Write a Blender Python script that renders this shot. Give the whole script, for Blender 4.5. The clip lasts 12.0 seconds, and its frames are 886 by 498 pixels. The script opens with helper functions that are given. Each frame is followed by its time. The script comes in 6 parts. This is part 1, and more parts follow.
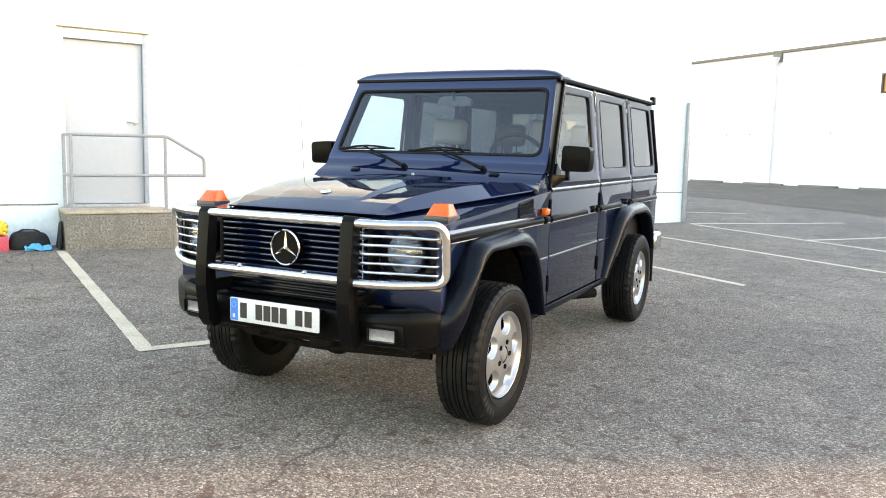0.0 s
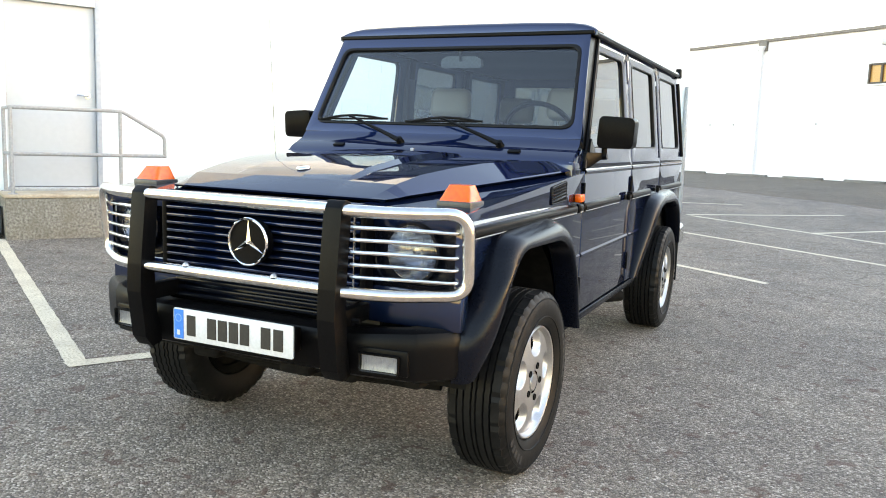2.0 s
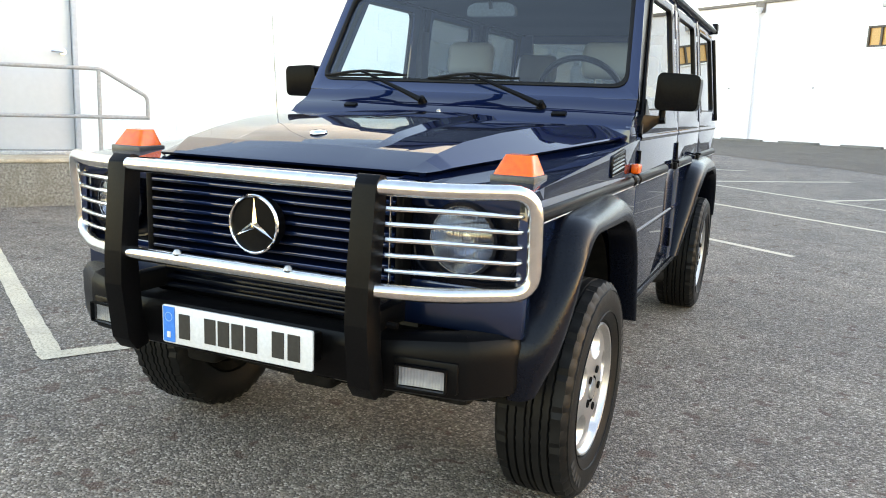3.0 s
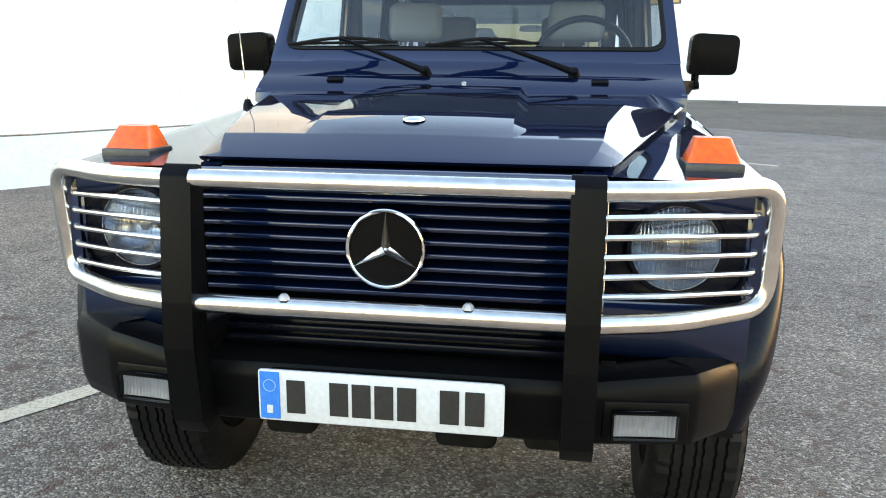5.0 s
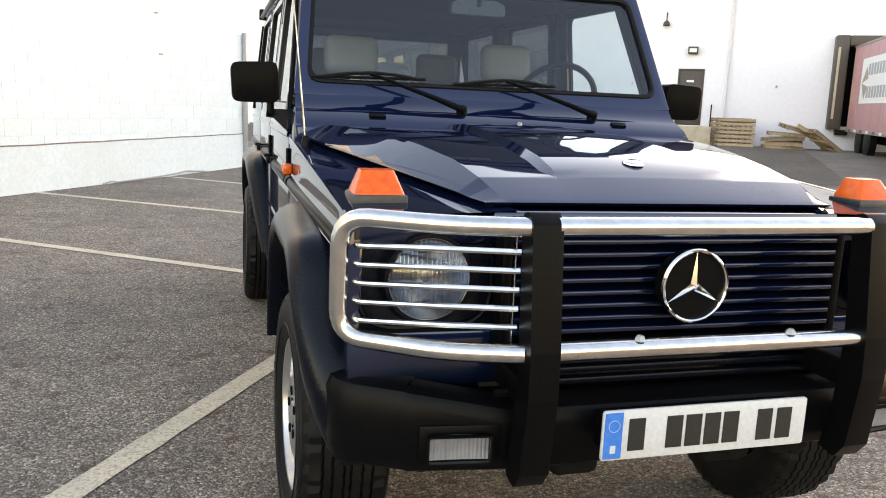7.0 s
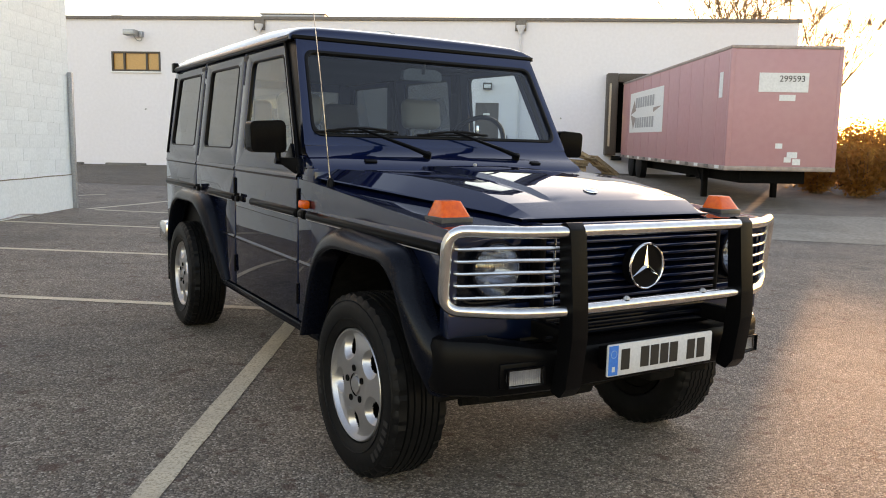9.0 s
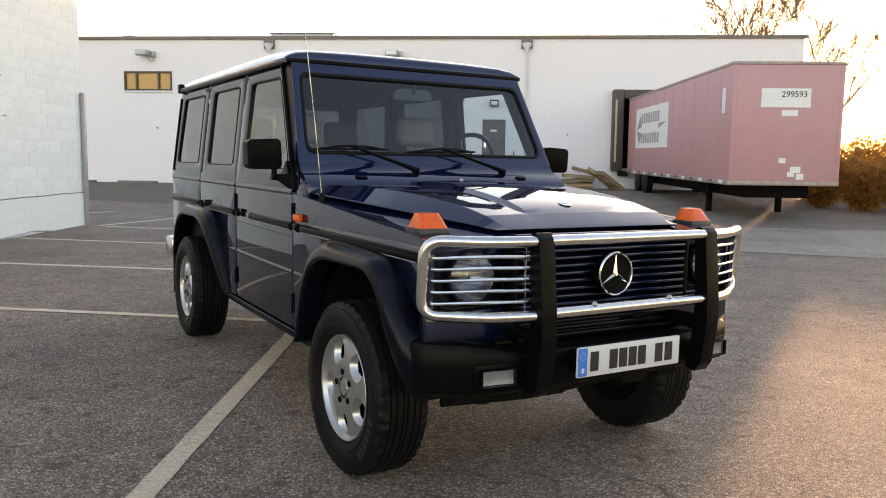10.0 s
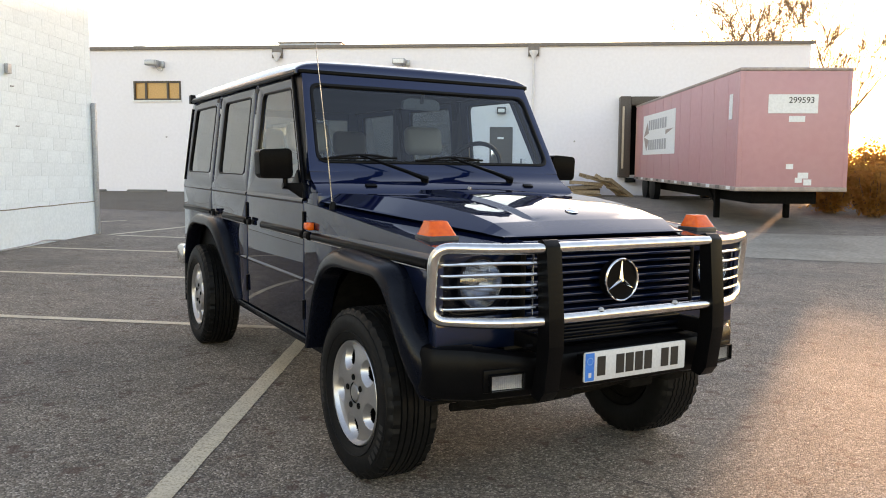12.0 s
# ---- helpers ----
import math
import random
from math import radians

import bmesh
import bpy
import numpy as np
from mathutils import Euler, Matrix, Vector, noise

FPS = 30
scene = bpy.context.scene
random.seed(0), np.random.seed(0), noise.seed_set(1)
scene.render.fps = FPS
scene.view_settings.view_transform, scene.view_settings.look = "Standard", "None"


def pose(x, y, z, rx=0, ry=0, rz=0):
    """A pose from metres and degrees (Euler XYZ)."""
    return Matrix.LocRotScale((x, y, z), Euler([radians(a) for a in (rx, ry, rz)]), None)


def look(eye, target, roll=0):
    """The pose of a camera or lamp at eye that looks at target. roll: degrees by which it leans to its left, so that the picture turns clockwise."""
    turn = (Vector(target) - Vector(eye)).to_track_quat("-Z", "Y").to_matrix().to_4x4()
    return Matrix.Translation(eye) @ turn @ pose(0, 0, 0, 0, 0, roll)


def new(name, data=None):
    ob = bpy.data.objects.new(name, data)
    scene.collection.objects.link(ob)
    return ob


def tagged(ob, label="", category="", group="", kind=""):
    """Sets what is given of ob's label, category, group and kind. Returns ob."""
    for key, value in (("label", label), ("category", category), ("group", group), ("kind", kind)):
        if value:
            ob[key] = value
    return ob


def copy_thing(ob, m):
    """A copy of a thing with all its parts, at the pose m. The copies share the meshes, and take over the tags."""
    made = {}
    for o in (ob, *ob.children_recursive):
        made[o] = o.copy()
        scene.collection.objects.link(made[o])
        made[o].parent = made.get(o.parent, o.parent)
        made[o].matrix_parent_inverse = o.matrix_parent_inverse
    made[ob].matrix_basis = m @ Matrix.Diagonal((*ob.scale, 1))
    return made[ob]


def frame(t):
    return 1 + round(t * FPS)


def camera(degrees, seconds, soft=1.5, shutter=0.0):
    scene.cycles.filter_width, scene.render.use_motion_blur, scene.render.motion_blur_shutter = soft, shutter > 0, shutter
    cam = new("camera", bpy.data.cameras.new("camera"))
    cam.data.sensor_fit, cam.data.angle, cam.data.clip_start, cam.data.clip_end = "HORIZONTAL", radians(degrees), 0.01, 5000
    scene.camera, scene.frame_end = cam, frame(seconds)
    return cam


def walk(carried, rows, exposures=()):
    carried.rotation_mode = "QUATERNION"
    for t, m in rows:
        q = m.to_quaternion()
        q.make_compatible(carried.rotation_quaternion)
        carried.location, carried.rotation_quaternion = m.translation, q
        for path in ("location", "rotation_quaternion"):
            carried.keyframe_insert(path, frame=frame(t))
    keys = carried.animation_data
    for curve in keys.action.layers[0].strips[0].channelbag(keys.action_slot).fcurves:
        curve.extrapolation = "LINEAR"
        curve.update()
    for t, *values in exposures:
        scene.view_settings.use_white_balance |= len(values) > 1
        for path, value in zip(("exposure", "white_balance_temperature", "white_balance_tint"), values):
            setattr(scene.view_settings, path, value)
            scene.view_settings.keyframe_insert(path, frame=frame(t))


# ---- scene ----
# The car stands on paving that falls away a little: SLOPE turns the car's own frame into the level world.
SLOPE = Matrix(((0.99978, 0.00012, 0.02089, 0), (0.00012, 0.99994, -0.0112, 0), (-0.02089, 0.0112, 0.99972, 0), (0, 0, 0, 1)))
cam = camera(58.8, 12.0, soft=1.0)
PATH = [
    (0, (2.32, -3.618, 1.422), (1.42, -1.853, 1.152), 2.1),
    (0.5, (2.291, -3.594, 1.415), (1.391, -1.829, 1.146), 2.2),
    (1, (2.183, -3.506, 1.379), (1.313, -1.725, 1.115), 2.6),
    (1.5, (1.993, -3.175, 1.326), (1.167, -1.376, 1.043), 2.7),
    (2, (1.768, -2.863, 1.317), (0.928, -1.073, 1.022), 2.8),
    (2.5, (1.53, -2.627, 1.303), (0.718, -0.83, 0.971), 3.0),
    (3, (1.378, -2.475, 1.29), (0.58, -0.682, 0.906), 3.1),
    (3.5, (1.17, -2.333, 1.294), (0.411, -0.536, 0.854), 2.5),
    (3.7, (1.076, -2.329, 1.292), (0.338, -0.527, 0.839), 2.7),
    (5.3, (0.159, -2.265, 1.274), (-0.007, -0.32, 0.842), 1.8),
    (5.5, (0.029, -2.284, 1.256), (-0.074, -0.33, 0.843), 2.3),
    (6, (-0.349, -2.361, 1.259), (-0.264, -0.406, 0.846), 2.2),
    (6.5, (-0.707, -2.252, 1.243), (-0.44, -0.308, 0.854), 3.1),
    (7, (-1.054, -2.211, 1.268), (-0.495, -0.323, 0.915), 3.4),
    (7.2, (-1.217, -2.223, 1.284), (-0.52, -0.378, 0.951), 2.5),
    (8.8, (-2.059, -2.706, 1.276), (-1.063, -0.989, 1.028), 2.4),
    (9, (-2.11, -2.737, 1.294), (-1.082, -1.04, 1.043), 2.3),
    (9.5, (-2.105, -2.867, 1.3), (-1.072, -1.169, 1.076), 2.1),
    (10, (-2.108, -2.958, 1.296), (-1.102, -1.242, 1.085), 2.0),
    (10.5, (-2.119, -2.992, 1.301), (-1.138, -1.261, 1.095), 1.6),
    (11, (-2.124, -2.998, 1.299), (-1.141, -1.268, 1.101), 1.5),
    (11.5, (-2.131, -2.999, 1.299), (-1.147, -1.269, 1.105), 1.5),
    (12, (-2.141, -3.006, 1.301), (-1.152, -1.279, 1.108), 1.7),
]

EXPOSURES = [(0.0, 3.55, 8200, 21), (2.5, 3.6, 8150, 21), (3.5, 3.45, 8000, 20), (5.5, 3.45, 7800, 19), (6.0, 3.4, 8200, 21), (7.0, 3.2, 9100, 28), (9.0, 2.5, 8900, 28), (10.0, 2.5, 8900, 28), (12.0, 2.68, 8700, 27)]
walk(cam, [(t, SLOPE @ look(eye, target, roll)) for t, eye, target, roll in PATH], EXPOSURES)

# ---- sky and sun ----
SUN_AZIMUTH, SUN_HEIGHT = 32.0, 6.5
world = bpy.data.worlds.new("sky")
scene.world = world
world.use_nodes = True
wn = world.node_tree
sky = wn.nodes.new("ShaderNodeTexSky")
sky.sky_type, sky.sun_disc = "NISHITA", False
sky.sun_elevation, sky.sun_rotation = radians(SUN_HEIGHT), radians(90 - SUN_AZIMUTH)
sky.air_density, sky.dust_density, sky.ozone_density = 1.0, 0.5, 1.4
wn.links.new(sky.outputs[0], wn.nodes["Background"].inputs[0])
wn.nodes["Background"].inputs[1].default_value = 0.15
sun = new("sun", bpy.data.lights.new("sun", "SUN"))
sun.data.energy, sun.data.angle, sun.data.color = 1.25, radians(1.2), (1.0, 0.68, 0.42)
sa, se = radians(SUN_AZIMUTH), radians(SUN_HEIGHT)
to_sun = Vector((math.cos(sa) * math.cos(se), math.sin(sa) * math.cos(se), math.sin(se)))
sun.matrix_world = look(to_sun * 60, (0, 0, 0))


# ---- materials ----
def surface(name, a, b, rough=0.6, metal=0.0, scale=30.0, bump=0.0, bump_scale=None, coat=0.0, spread=0.08, stain=None, stain_scale=1.2, stain_amount=0.35, rand=0.0, ramp=(0.35, 0.65), spec=0.5):
    """A principled surface: two colours mixed by fine grain, optional large stains, roughness that varies, fine relief."""
    m = bpy.data.materials.new(name)
    m.use_nodes = True
    t = m.node_tree
    n, l = t.nodes, t.links
    p = n["Principled BSDF"]
    co = n.new("ShaderNodeTexCoord")
    g = n.new("ShaderNodeTexNoise")
    g.inputs["Scale"].default_value, g.inputs["Detail"].default_value = scale, 6
    l.new(co.outputs["Object"], g.inputs["Vector"])
    r = n.new("ShaderNodeValToRGB")
    r.color_ramp.elements[0].position, r.color_ramp.elements[1].position = ramp
    r.color_ramp.elements[0].color, r.color_ramp.elements[1].color = (*a, 1), (*b, 1)
    l.new(g.outputs["Fac"], r.inputs["Fac"])
    colour = r.outputs["Color"]
    big = n.new("ShaderNodeTexNoise")
    big.inputs["Scale"].default_value, big.inputs["Detail"].default_value = stain_scale, 5
    l.new(co.outputs["Object"], big.inputs["Vector"])
    if stain:
        q = n.new("ShaderNodeMapRange")
        q.inputs["From Min"].default_value, q.inputs["From Max"].default_value = 0.45, 0.75
        q.inputs["To Max"].default_value = stain_amount
        l.new(big.outputs["Fac"], q.inputs["Value"])
        x = n.new("ShaderNodeMix")
        x.data_type = "RGBA"
        l.new(q.outputs["Result"], x.inputs["Factor"])
        l.new(colour, x.inputs[6])
        x.inputs[7].default_value = (*stain, 1)
        colour = x.outputs[2]
    if rand:
        oi = n.new("ShaderNodeObjectInfo")
        k = n.new("ShaderNodeMapRange")
        k.inputs["To Min"].default_value, k.inputs["To Max"].default_value = 1 - rand, 1 + rand
        l.new(oi.outputs["Random"], k.inputs["Value"])
        h = n.new("ShaderNodeHueSaturation")
        l.new(k.outputs["Result"], h.inputs["Value"])
        l.new(colour, h.inputs["Color"])
        colour = h.outputs["Color"]
    l.new(colour, p.inputs["Base Color"])
    v = n.new("ShaderNodeMapRange")
    v.inputs["To Min"].default_value, v.inputs["To Max"].default_value = max(0.02, rough - spread), min(1, rough + spread)
    l.new(big.outputs["Fac"], v.inputs["Value"])
    l.new(v.outputs["Result"], p.inputs["Roughness"])
    p.inputs["Metallic"].default_value = metal
    p.inputs["Coat Weight"].default_value = coat
    p.inputs["Specular IOR Level"].default_value = spec
    p.inputs["Coat Roughness"].default_value = 0.03
    if bump:
        f = n.new("ShaderNodeTexNoise")
        f.inputs["Scale"].default_value, f.inputs["Detail"].default_value = bump_scale or scale, 4
        l.new(co.outputs["Object"], f.inputs["Vector"])
        u = n.new("ShaderNodeBump")
        u.inputs["Strength"].default_value, u.inputs["Distance"].default_value = 0.6, bump
        l.new(f.outputs["Fac"], u.inputs["Height"])
        l.new(u.outputs["Normal"], p.inputs["Normal"])
    return m


def glass(name, tint, rough=0.0, gloss=1.0, least=0.08):
    """A thin pane: tinted see-through, with gloss that grows towards grazing."""
    m = bpy.data.materials.new(name)
    m.use_nodes = True
    n, l = m.node_tree.nodes, m.node_tree.links
    n.remove(n["Principled BSDF"])
    a, b, x = (n.new("ShaderNode" + k) for k in ("BsdfTransparent", "BsdfGlossy", "MixShader"))
    a.inputs[0].default_value = (*tint, 1)
    b.inputs["Roughness"].default_value = rough
    b.inputs[0].default_value = (gloss, gloss, gloss, 1)
    f, p, s = n.new("ShaderNodeLayerWeight"), n.new("ShaderNodeMath"), n.new("ShaderNodeMapRange")
    f.inputs[0].default_value = 0.5
    p.operation = "POWER"
    p.inputs[1].default_value = 4.5
    s.inputs["To Min"].default_value, s.inputs["To Max"].default_value = least, 1.0
    l.new(f.outputs["Facing"], p.inputs[0])
    l.new(p.outputs[0], s.inputs["Value"])
    l.new(s.outputs["Result"], x.inputs[0])
    l.new(a.outputs[0], x.inputs[1])
    l.new(b.outputs[0], x.inputs[2])
    l.new(x.outputs[0], n["Material Output"].inputs[0])
    return m


def asphalt_material(name, tone=(1.06, 1.06, 1.12)):
    """Old weathered paving: stones of mixed grey in dark binder, brown specks, broad worn and stained patches."""
    m = bpy.data.materials.new(name)
    m.use_nodes = True
    n, l = m.node_tree.nodes, m.node_tree.links
    p = n["Principled BSDF"]
    co = n.new("ShaderNodeTexCoord")

    def noise_of(scale, detail, rough=0.5):
        k = n.new("ShaderNodeTexNoise")
        k.inputs["Scale"].default_value, k.inputs["Detail"].default_value, k.inputs["Roughness"].default_value = scale, detail, rough
        l.new(co.outputs["Object"], k.inputs["Vector"])
        return k.outputs["Fac"]

    def ramp(src, *stops):
        k = n.new("ShaderNodeValToRGB")
        k.color_ramp.elements[0].position, k.color_ramp.elements[0].color = stops[0][0], (*stops[0][1], 1)
        k.color_ramp.elements[1].position, k.color_ramp.elements[1].color = stops[-1][0], (*stops[-1][1], 1)
        for at, c in stops[1:-1]:
            k.color_ramp.elements.new(at).color = (*c, 1)
        l.new(src, k.inputs[0])
        return k.outputs[0]

    def mix(kind, fac, a, b):
        k = n.new("ShaderNodeMix")
        k.data_type, k.blend_type = "RGBA", kind
        for s, v in ((k.inputs["Factor"], fac), (k.inputs[6], a), (k.inputs[7], b)):
            if hasattr(v, "is_linked"):
                l.new(v, s)
            else:
                s.default_value = v
        return k.outputs[2]

    vo = n.new("ShaderNodeTexVoronoi")
    vo.inputs["Scale"].default_value = 112
    l.new(co.outputs["Object"], vo.inputs["Vector"])
    sep = n.new("ShaderNodeSeparateColor")
    l.new(vo.outputs["Color"], sep.inputs[0])
    stones = ramp(sep.outputs[0], (0.0, (0.083, 0.069, 0.055)), (0.42, (0.155, 0.132, 0.107)), (0.72, (0.235, 0.203, 0.167)), (0.92, (0.345, 0.302, 0.253)), (1.0, (0.5, 0.452, 0.388)))
    binder = ramp(vo.outputs["Distance"], (0.0, (1, 1, 1)), (0.55, (1, 1, 1)), (0.95, (0.56, 0.54, 0.52)))
    c = mix("MULTIPLY", 1.0, stones, binder)
    broad = ramp(noise_of(0.55, 6, 0.6), (0.3, (0.78, 0.78, 0.8)), (0.7, (1.2, 1.19, 1.16)))
    c = mix("MULTIPLY", 1.0, c, broad)
    blot = ramp(noise_of(3.2, 5, 0.65), (0.32, (0.78, 0.77, 0.76)), (0.68, (1.14, 1.12, 1.08)))
    c = mix("MULTIPLY", 1.0, c, blot)
    rust = ramp(noise_of(8.5, 3, 0.7), (0.6, (0, 0, 0)), (0.65, (0.75, 0.75, 0.75)))
    c = mix("MIX", rust, c, (0.085, 0.045, 0.03, 1))
    oil = ramp(noise_of(1.1, 3, 0.5), (0.68, (0, 0, 0)), (0.8, (0.5, 0.5, 0.5)))
    c = mix("MIX", oil, c, (0.045, 0.043, 0.04, 1))
    c = mix("MULTIPLY", 1.0, c, (*tone, 1))
    # long wandering cracks in some areas
    warp = n.new("ShaderNodeTexNoise")
    warp.inputs["Scale"].default_value, warp.inputs["Detail"].default_value = 1.3, 6
    l.new(co.outputs["Object"], warp.inputs["Vector"])
    shift = n.new("ShaderNodeVectorMath")
    shift.operation = "MULTIPLY_ADD"
    shift.inputs[1].default_value = (0.7, 0.7, 0)
    l.new(warp.outputs["Color"], shift.inputs[0])
    l.new(co.outputs["Object"], shift.inputs[2])
    cell = n.new("ShaderNodeTexVoronoi")
    cell.feature = "DISTANCE_TO_EDGE"
    cell.inputs["Scale"].default_value = 0.33
    l.new(shift.outputs[0], cell.inputs["Vector"])
    thin = ramp(cell.outputs["Distance"], (0.0, (1, 1, 1)), (0.0045, (0, 0, 0)))
    some = ramp(noise_of(0.16, 2), (0.5, (0, 0, 0)), (0.6, (0.75, 0.75, 0.75)))
    c = mix("MIX", mix("MULTIPLY", 1.0, thin, some), c, (0.03, 0.025, 0.02, 1))
    l.new(c, p.inputs["Base Color"])
    p.inputs["Roughness"].default_value = 0.85
    u = n.new("ShaderNodeBump")
    u.inputs["Strength"].default_value, u.inputs["Distance"].default_value = 1.0, 0.008
    inv = n.new("ShaderNodeMath")
    inv.operation = "SUBTRACT"
    inv.inputs[0].default_value = 1
    l.new(vo.outputs["Distance"], inv.inputs[1])
    l.new(inv.outputs[0], u.inputs["Height"])
    l.new(u.outputs["Normal"], p.inputs["Normal"])
    return m


def car_paint_material(name):
    """Dark blue metallic lacquer under clear coat."""
    m = surface(name, (0.0044, 0.0132, 0.047), (0.0058, 0.017, 0.06), 0.44, 0.88, 900, coat=1.0, spec=0.1, spread=0.04, stain=(0.007, 0.012, 0.032), stain_scale=2.5, stain_amount=0.25)
    m.node_tree.nodes["Principled BSDF"].inputs["Coat Roughness"].default_value = 0.02
    m.node_tree.nodes["Principled BSDF"].inputs["Coat IOR"].default_value = 1.6
    m.node_tree.nodes["Principled BSDF"].inputs["Specular Tint"].default_value = (0.04, 0.08, 0.25, 1)
    return m


ASPHALT = asphalt_material("asphalt")
DARK_ASPHALT = asphalt_material("dark_asphalt", (0.74, 0.69, 0.65))
PAINT = car_paint_material("blue_lacquer")
BLACK_PLASTIC = surface("black_plastic", (0.002, 0.002, 0.0024), (0.0036, 0.0036, 0.0041), 0.32, 0, 160, 0.0004, 700, spec=0.08, stain=(0.007, 0.0067, 0.0065), stain_scale=5, stain_amount=0.25)
FLARE_PLASTIC = surface("flare_plastic", (0.0022, 0.0032, 0.0066), (0.0034, 0.0047, 0.009), 0.24, 0, 160, 0.0003, 700, spread=0.05, spec=0.15)
TRIM_GREY = surface("grey_gasket", (0.02, 0.02, 0.021), (0.035, 0.035, 0.036), 0.4, 0, 80)
STRIP_PLASTIC = surface("glossy_black_plastic", (0.004, 0.004, 0.0045), (0.006, 0.006, 0.0065), 0.3, 0, 160, 0.0001, 700, spec=0.04, spread=0.05)
MIRROR_PLASTIC = surface("mirror_plastic", (0.003, 0.003, 0.0034), (0.005, 0.005, 0.0055), 0.22, 0, 160, 0.0002, 700, spec=0.035, spread=0.05)
ANTENNA = surface("antenna_steel", (0.1, 0.1, 0.105), (0.4, 0.4, 0.41), 0.25, 1.0, 14)
RUBBER = surface("tyre_rubber", (0.003, 0.0032, 0.0035), (0.0058, 0.006, 0.0064), 0.5, 0, 60, 0.0006, 300, spec=0.16, stain=(0.018, 0.0175, 0.017), stain_scale=7, stain_amount=0.3)
TYRE_PRINT = surface("tyre_print", (0.008, 0.008, 0.0085), (0.013, 0.013, 0.0135), 0.5, 0, 90)
SEAL = surface("rubber_seal", (0.004, 0.004, 0.0045), (0.008, 0.008, 0.0085), 0.45, 0, 90, spec=0.15)
STEEL = surface("polished_steel", (0.62, 0.61, 0.59), (0.74, 0.73, 0.71), 0.2, 1.0, 40, 0.0002, 200, spread=0.08)
ALLOY = surface("wheel_alloy", (0.42, 0.42, 0.43), (0.49, 0.49, 0.5), 0.34, 0.85, 220, spread=0.06, stain=(0.36, 0.34, 0.32), stain_scale=9, stain_amount=0.3)
CHROME = surface("chrome", (0.75, 0.75, 0.75), (0.82, 0.82, 0.82), 0.08, 1.0, 60, spread=0.04)
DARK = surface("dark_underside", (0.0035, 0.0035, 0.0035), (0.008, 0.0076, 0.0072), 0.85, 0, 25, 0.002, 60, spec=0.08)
GRILLE_DARK = surface("grille_backing", (0.004, 0.004, 0.005), (0.008, 0.008, 0.009), 0.6, 0, 80)
AMBER = surface("amber_lens", (0.8, 0.088, 0.0015), (0.92, 0.13, 0.0025), 0.22, 0, 60, 0.0015, 220, coat=0.15)
AMBER.node_tree.nodes["Principled BSDF"].inputs["Transmission Weight"].default_value = 0.12
LEATHER = surface("grey_leather", (0.18, 0.176, 0.172), (0.2, 0.195, 0.19), 0.55, 0, 200, 0.0004, 400, stain=(0.16, 0.155, 0.15), stain_scale=5)
TRIM = surface("interior_trim", (0.005, 0.006, 0.008), (0.009, 0.01, 0.013), 0.6, 0, 90, 0.0005, 400)
DASH = surface("grey_dashboard", (0.045, 0.052, 0.063), (0.065, 0.073, 0.086), 0.55, 0, 90, 0.0005, 400)
PLATE_WHITE = surface("plate_white", (0.5, 0.515, 0.54), (0.57, 0.585, 0.61), 0.4, 0, 90, stain=(0.5, 0.49, 0.46), stain_scale=12, stain_amount=0.3)
PLATE_BLUE = surface("plate_blue", (0.006, 0.15, 0.55), (0.01, 0.19, 0.62), 0.4, 0, 90)
PLATE_PALE = surface("plate_pale_mark", (0.2, 0.36, 0.6), (0.25, 0.42, 0.66), 0.4, 0, 90)
INK = surface("black_ink", (0.008, 0.008, 0.008), (0.014, 0.014, 0.014), 0.5, 0, 90)
WINDSCREEN = glass("windscreen_glass", (0.66, 0.77, 0.83), least=0.065)
SIDE_GLASS = glass("side_glass", (0.9, 0.95, 0.94))
TINTED = glass("tinted_glass", (0.09, 0.1, 0.1))
LENS = glass("lamp_lens", (0.93, 0.94, 0.95), 0.02, least=0.05)
FLUTE = glass("lamp_flute", (0.6, 0.62, 0.65), 0.15, least=0.24)
REFLECTOR = surface("lamp_reflector", (0.28, 0.31, 0.36), (0.36, 0.39, 0.44), 0.22, 1.0, 25, spread=0.03)
FOG_REFLECTOR = surface("fog_reflector", (0.38, 0.4, 0.44), (0.46, 0.48, 0.52), 0.3, 0.6, 45)
FOG_LENS = glass("fog_lens", (0.8, 0.82, 0.84), 0.05, least=0.06)
WALL_PAINT = surface("white_masonry_paint", (0.63, 0.72, 0.77), (0.71, 0.795, 0.845), 0.65, 0, 22, 0.006, 26, stain=(0.6, 0.64, 0.65), stain_scale=0.7, stain_amount=0.5, rand=0.03)
PIPE_PAINT = surface("grey_pipe_paint", (0.6, 0.59, 0.62), (0.66, 0.65, 0.68), 0.6, 0, 12)
FAR_PAINT = surface("far_wall_paint", (0.74, 0.72, 0.765), (0.775, 0.755, 0.8), 0.7, 0, 8, 0.002, 40, stain=(0.7, 0.67, 0.67), stain_scale=0.25, stain_amount=0.3)
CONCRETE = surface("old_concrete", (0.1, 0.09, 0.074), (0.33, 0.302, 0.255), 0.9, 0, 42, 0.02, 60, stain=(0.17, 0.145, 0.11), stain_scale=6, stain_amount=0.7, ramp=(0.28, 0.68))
STOP_CONCRETE = surface("grey_stop_concrete", (0.12, 0.112, 0.105), (0.2, 0.19, 0.18), 0.88, 0, 14, 0.004, 40, stain=(0.07, 0.06, 0.055), stain_scale=2, stain_amount=0.6)
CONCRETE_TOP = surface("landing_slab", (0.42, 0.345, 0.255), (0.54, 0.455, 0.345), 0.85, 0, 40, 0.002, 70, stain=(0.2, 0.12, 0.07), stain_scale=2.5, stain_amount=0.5)
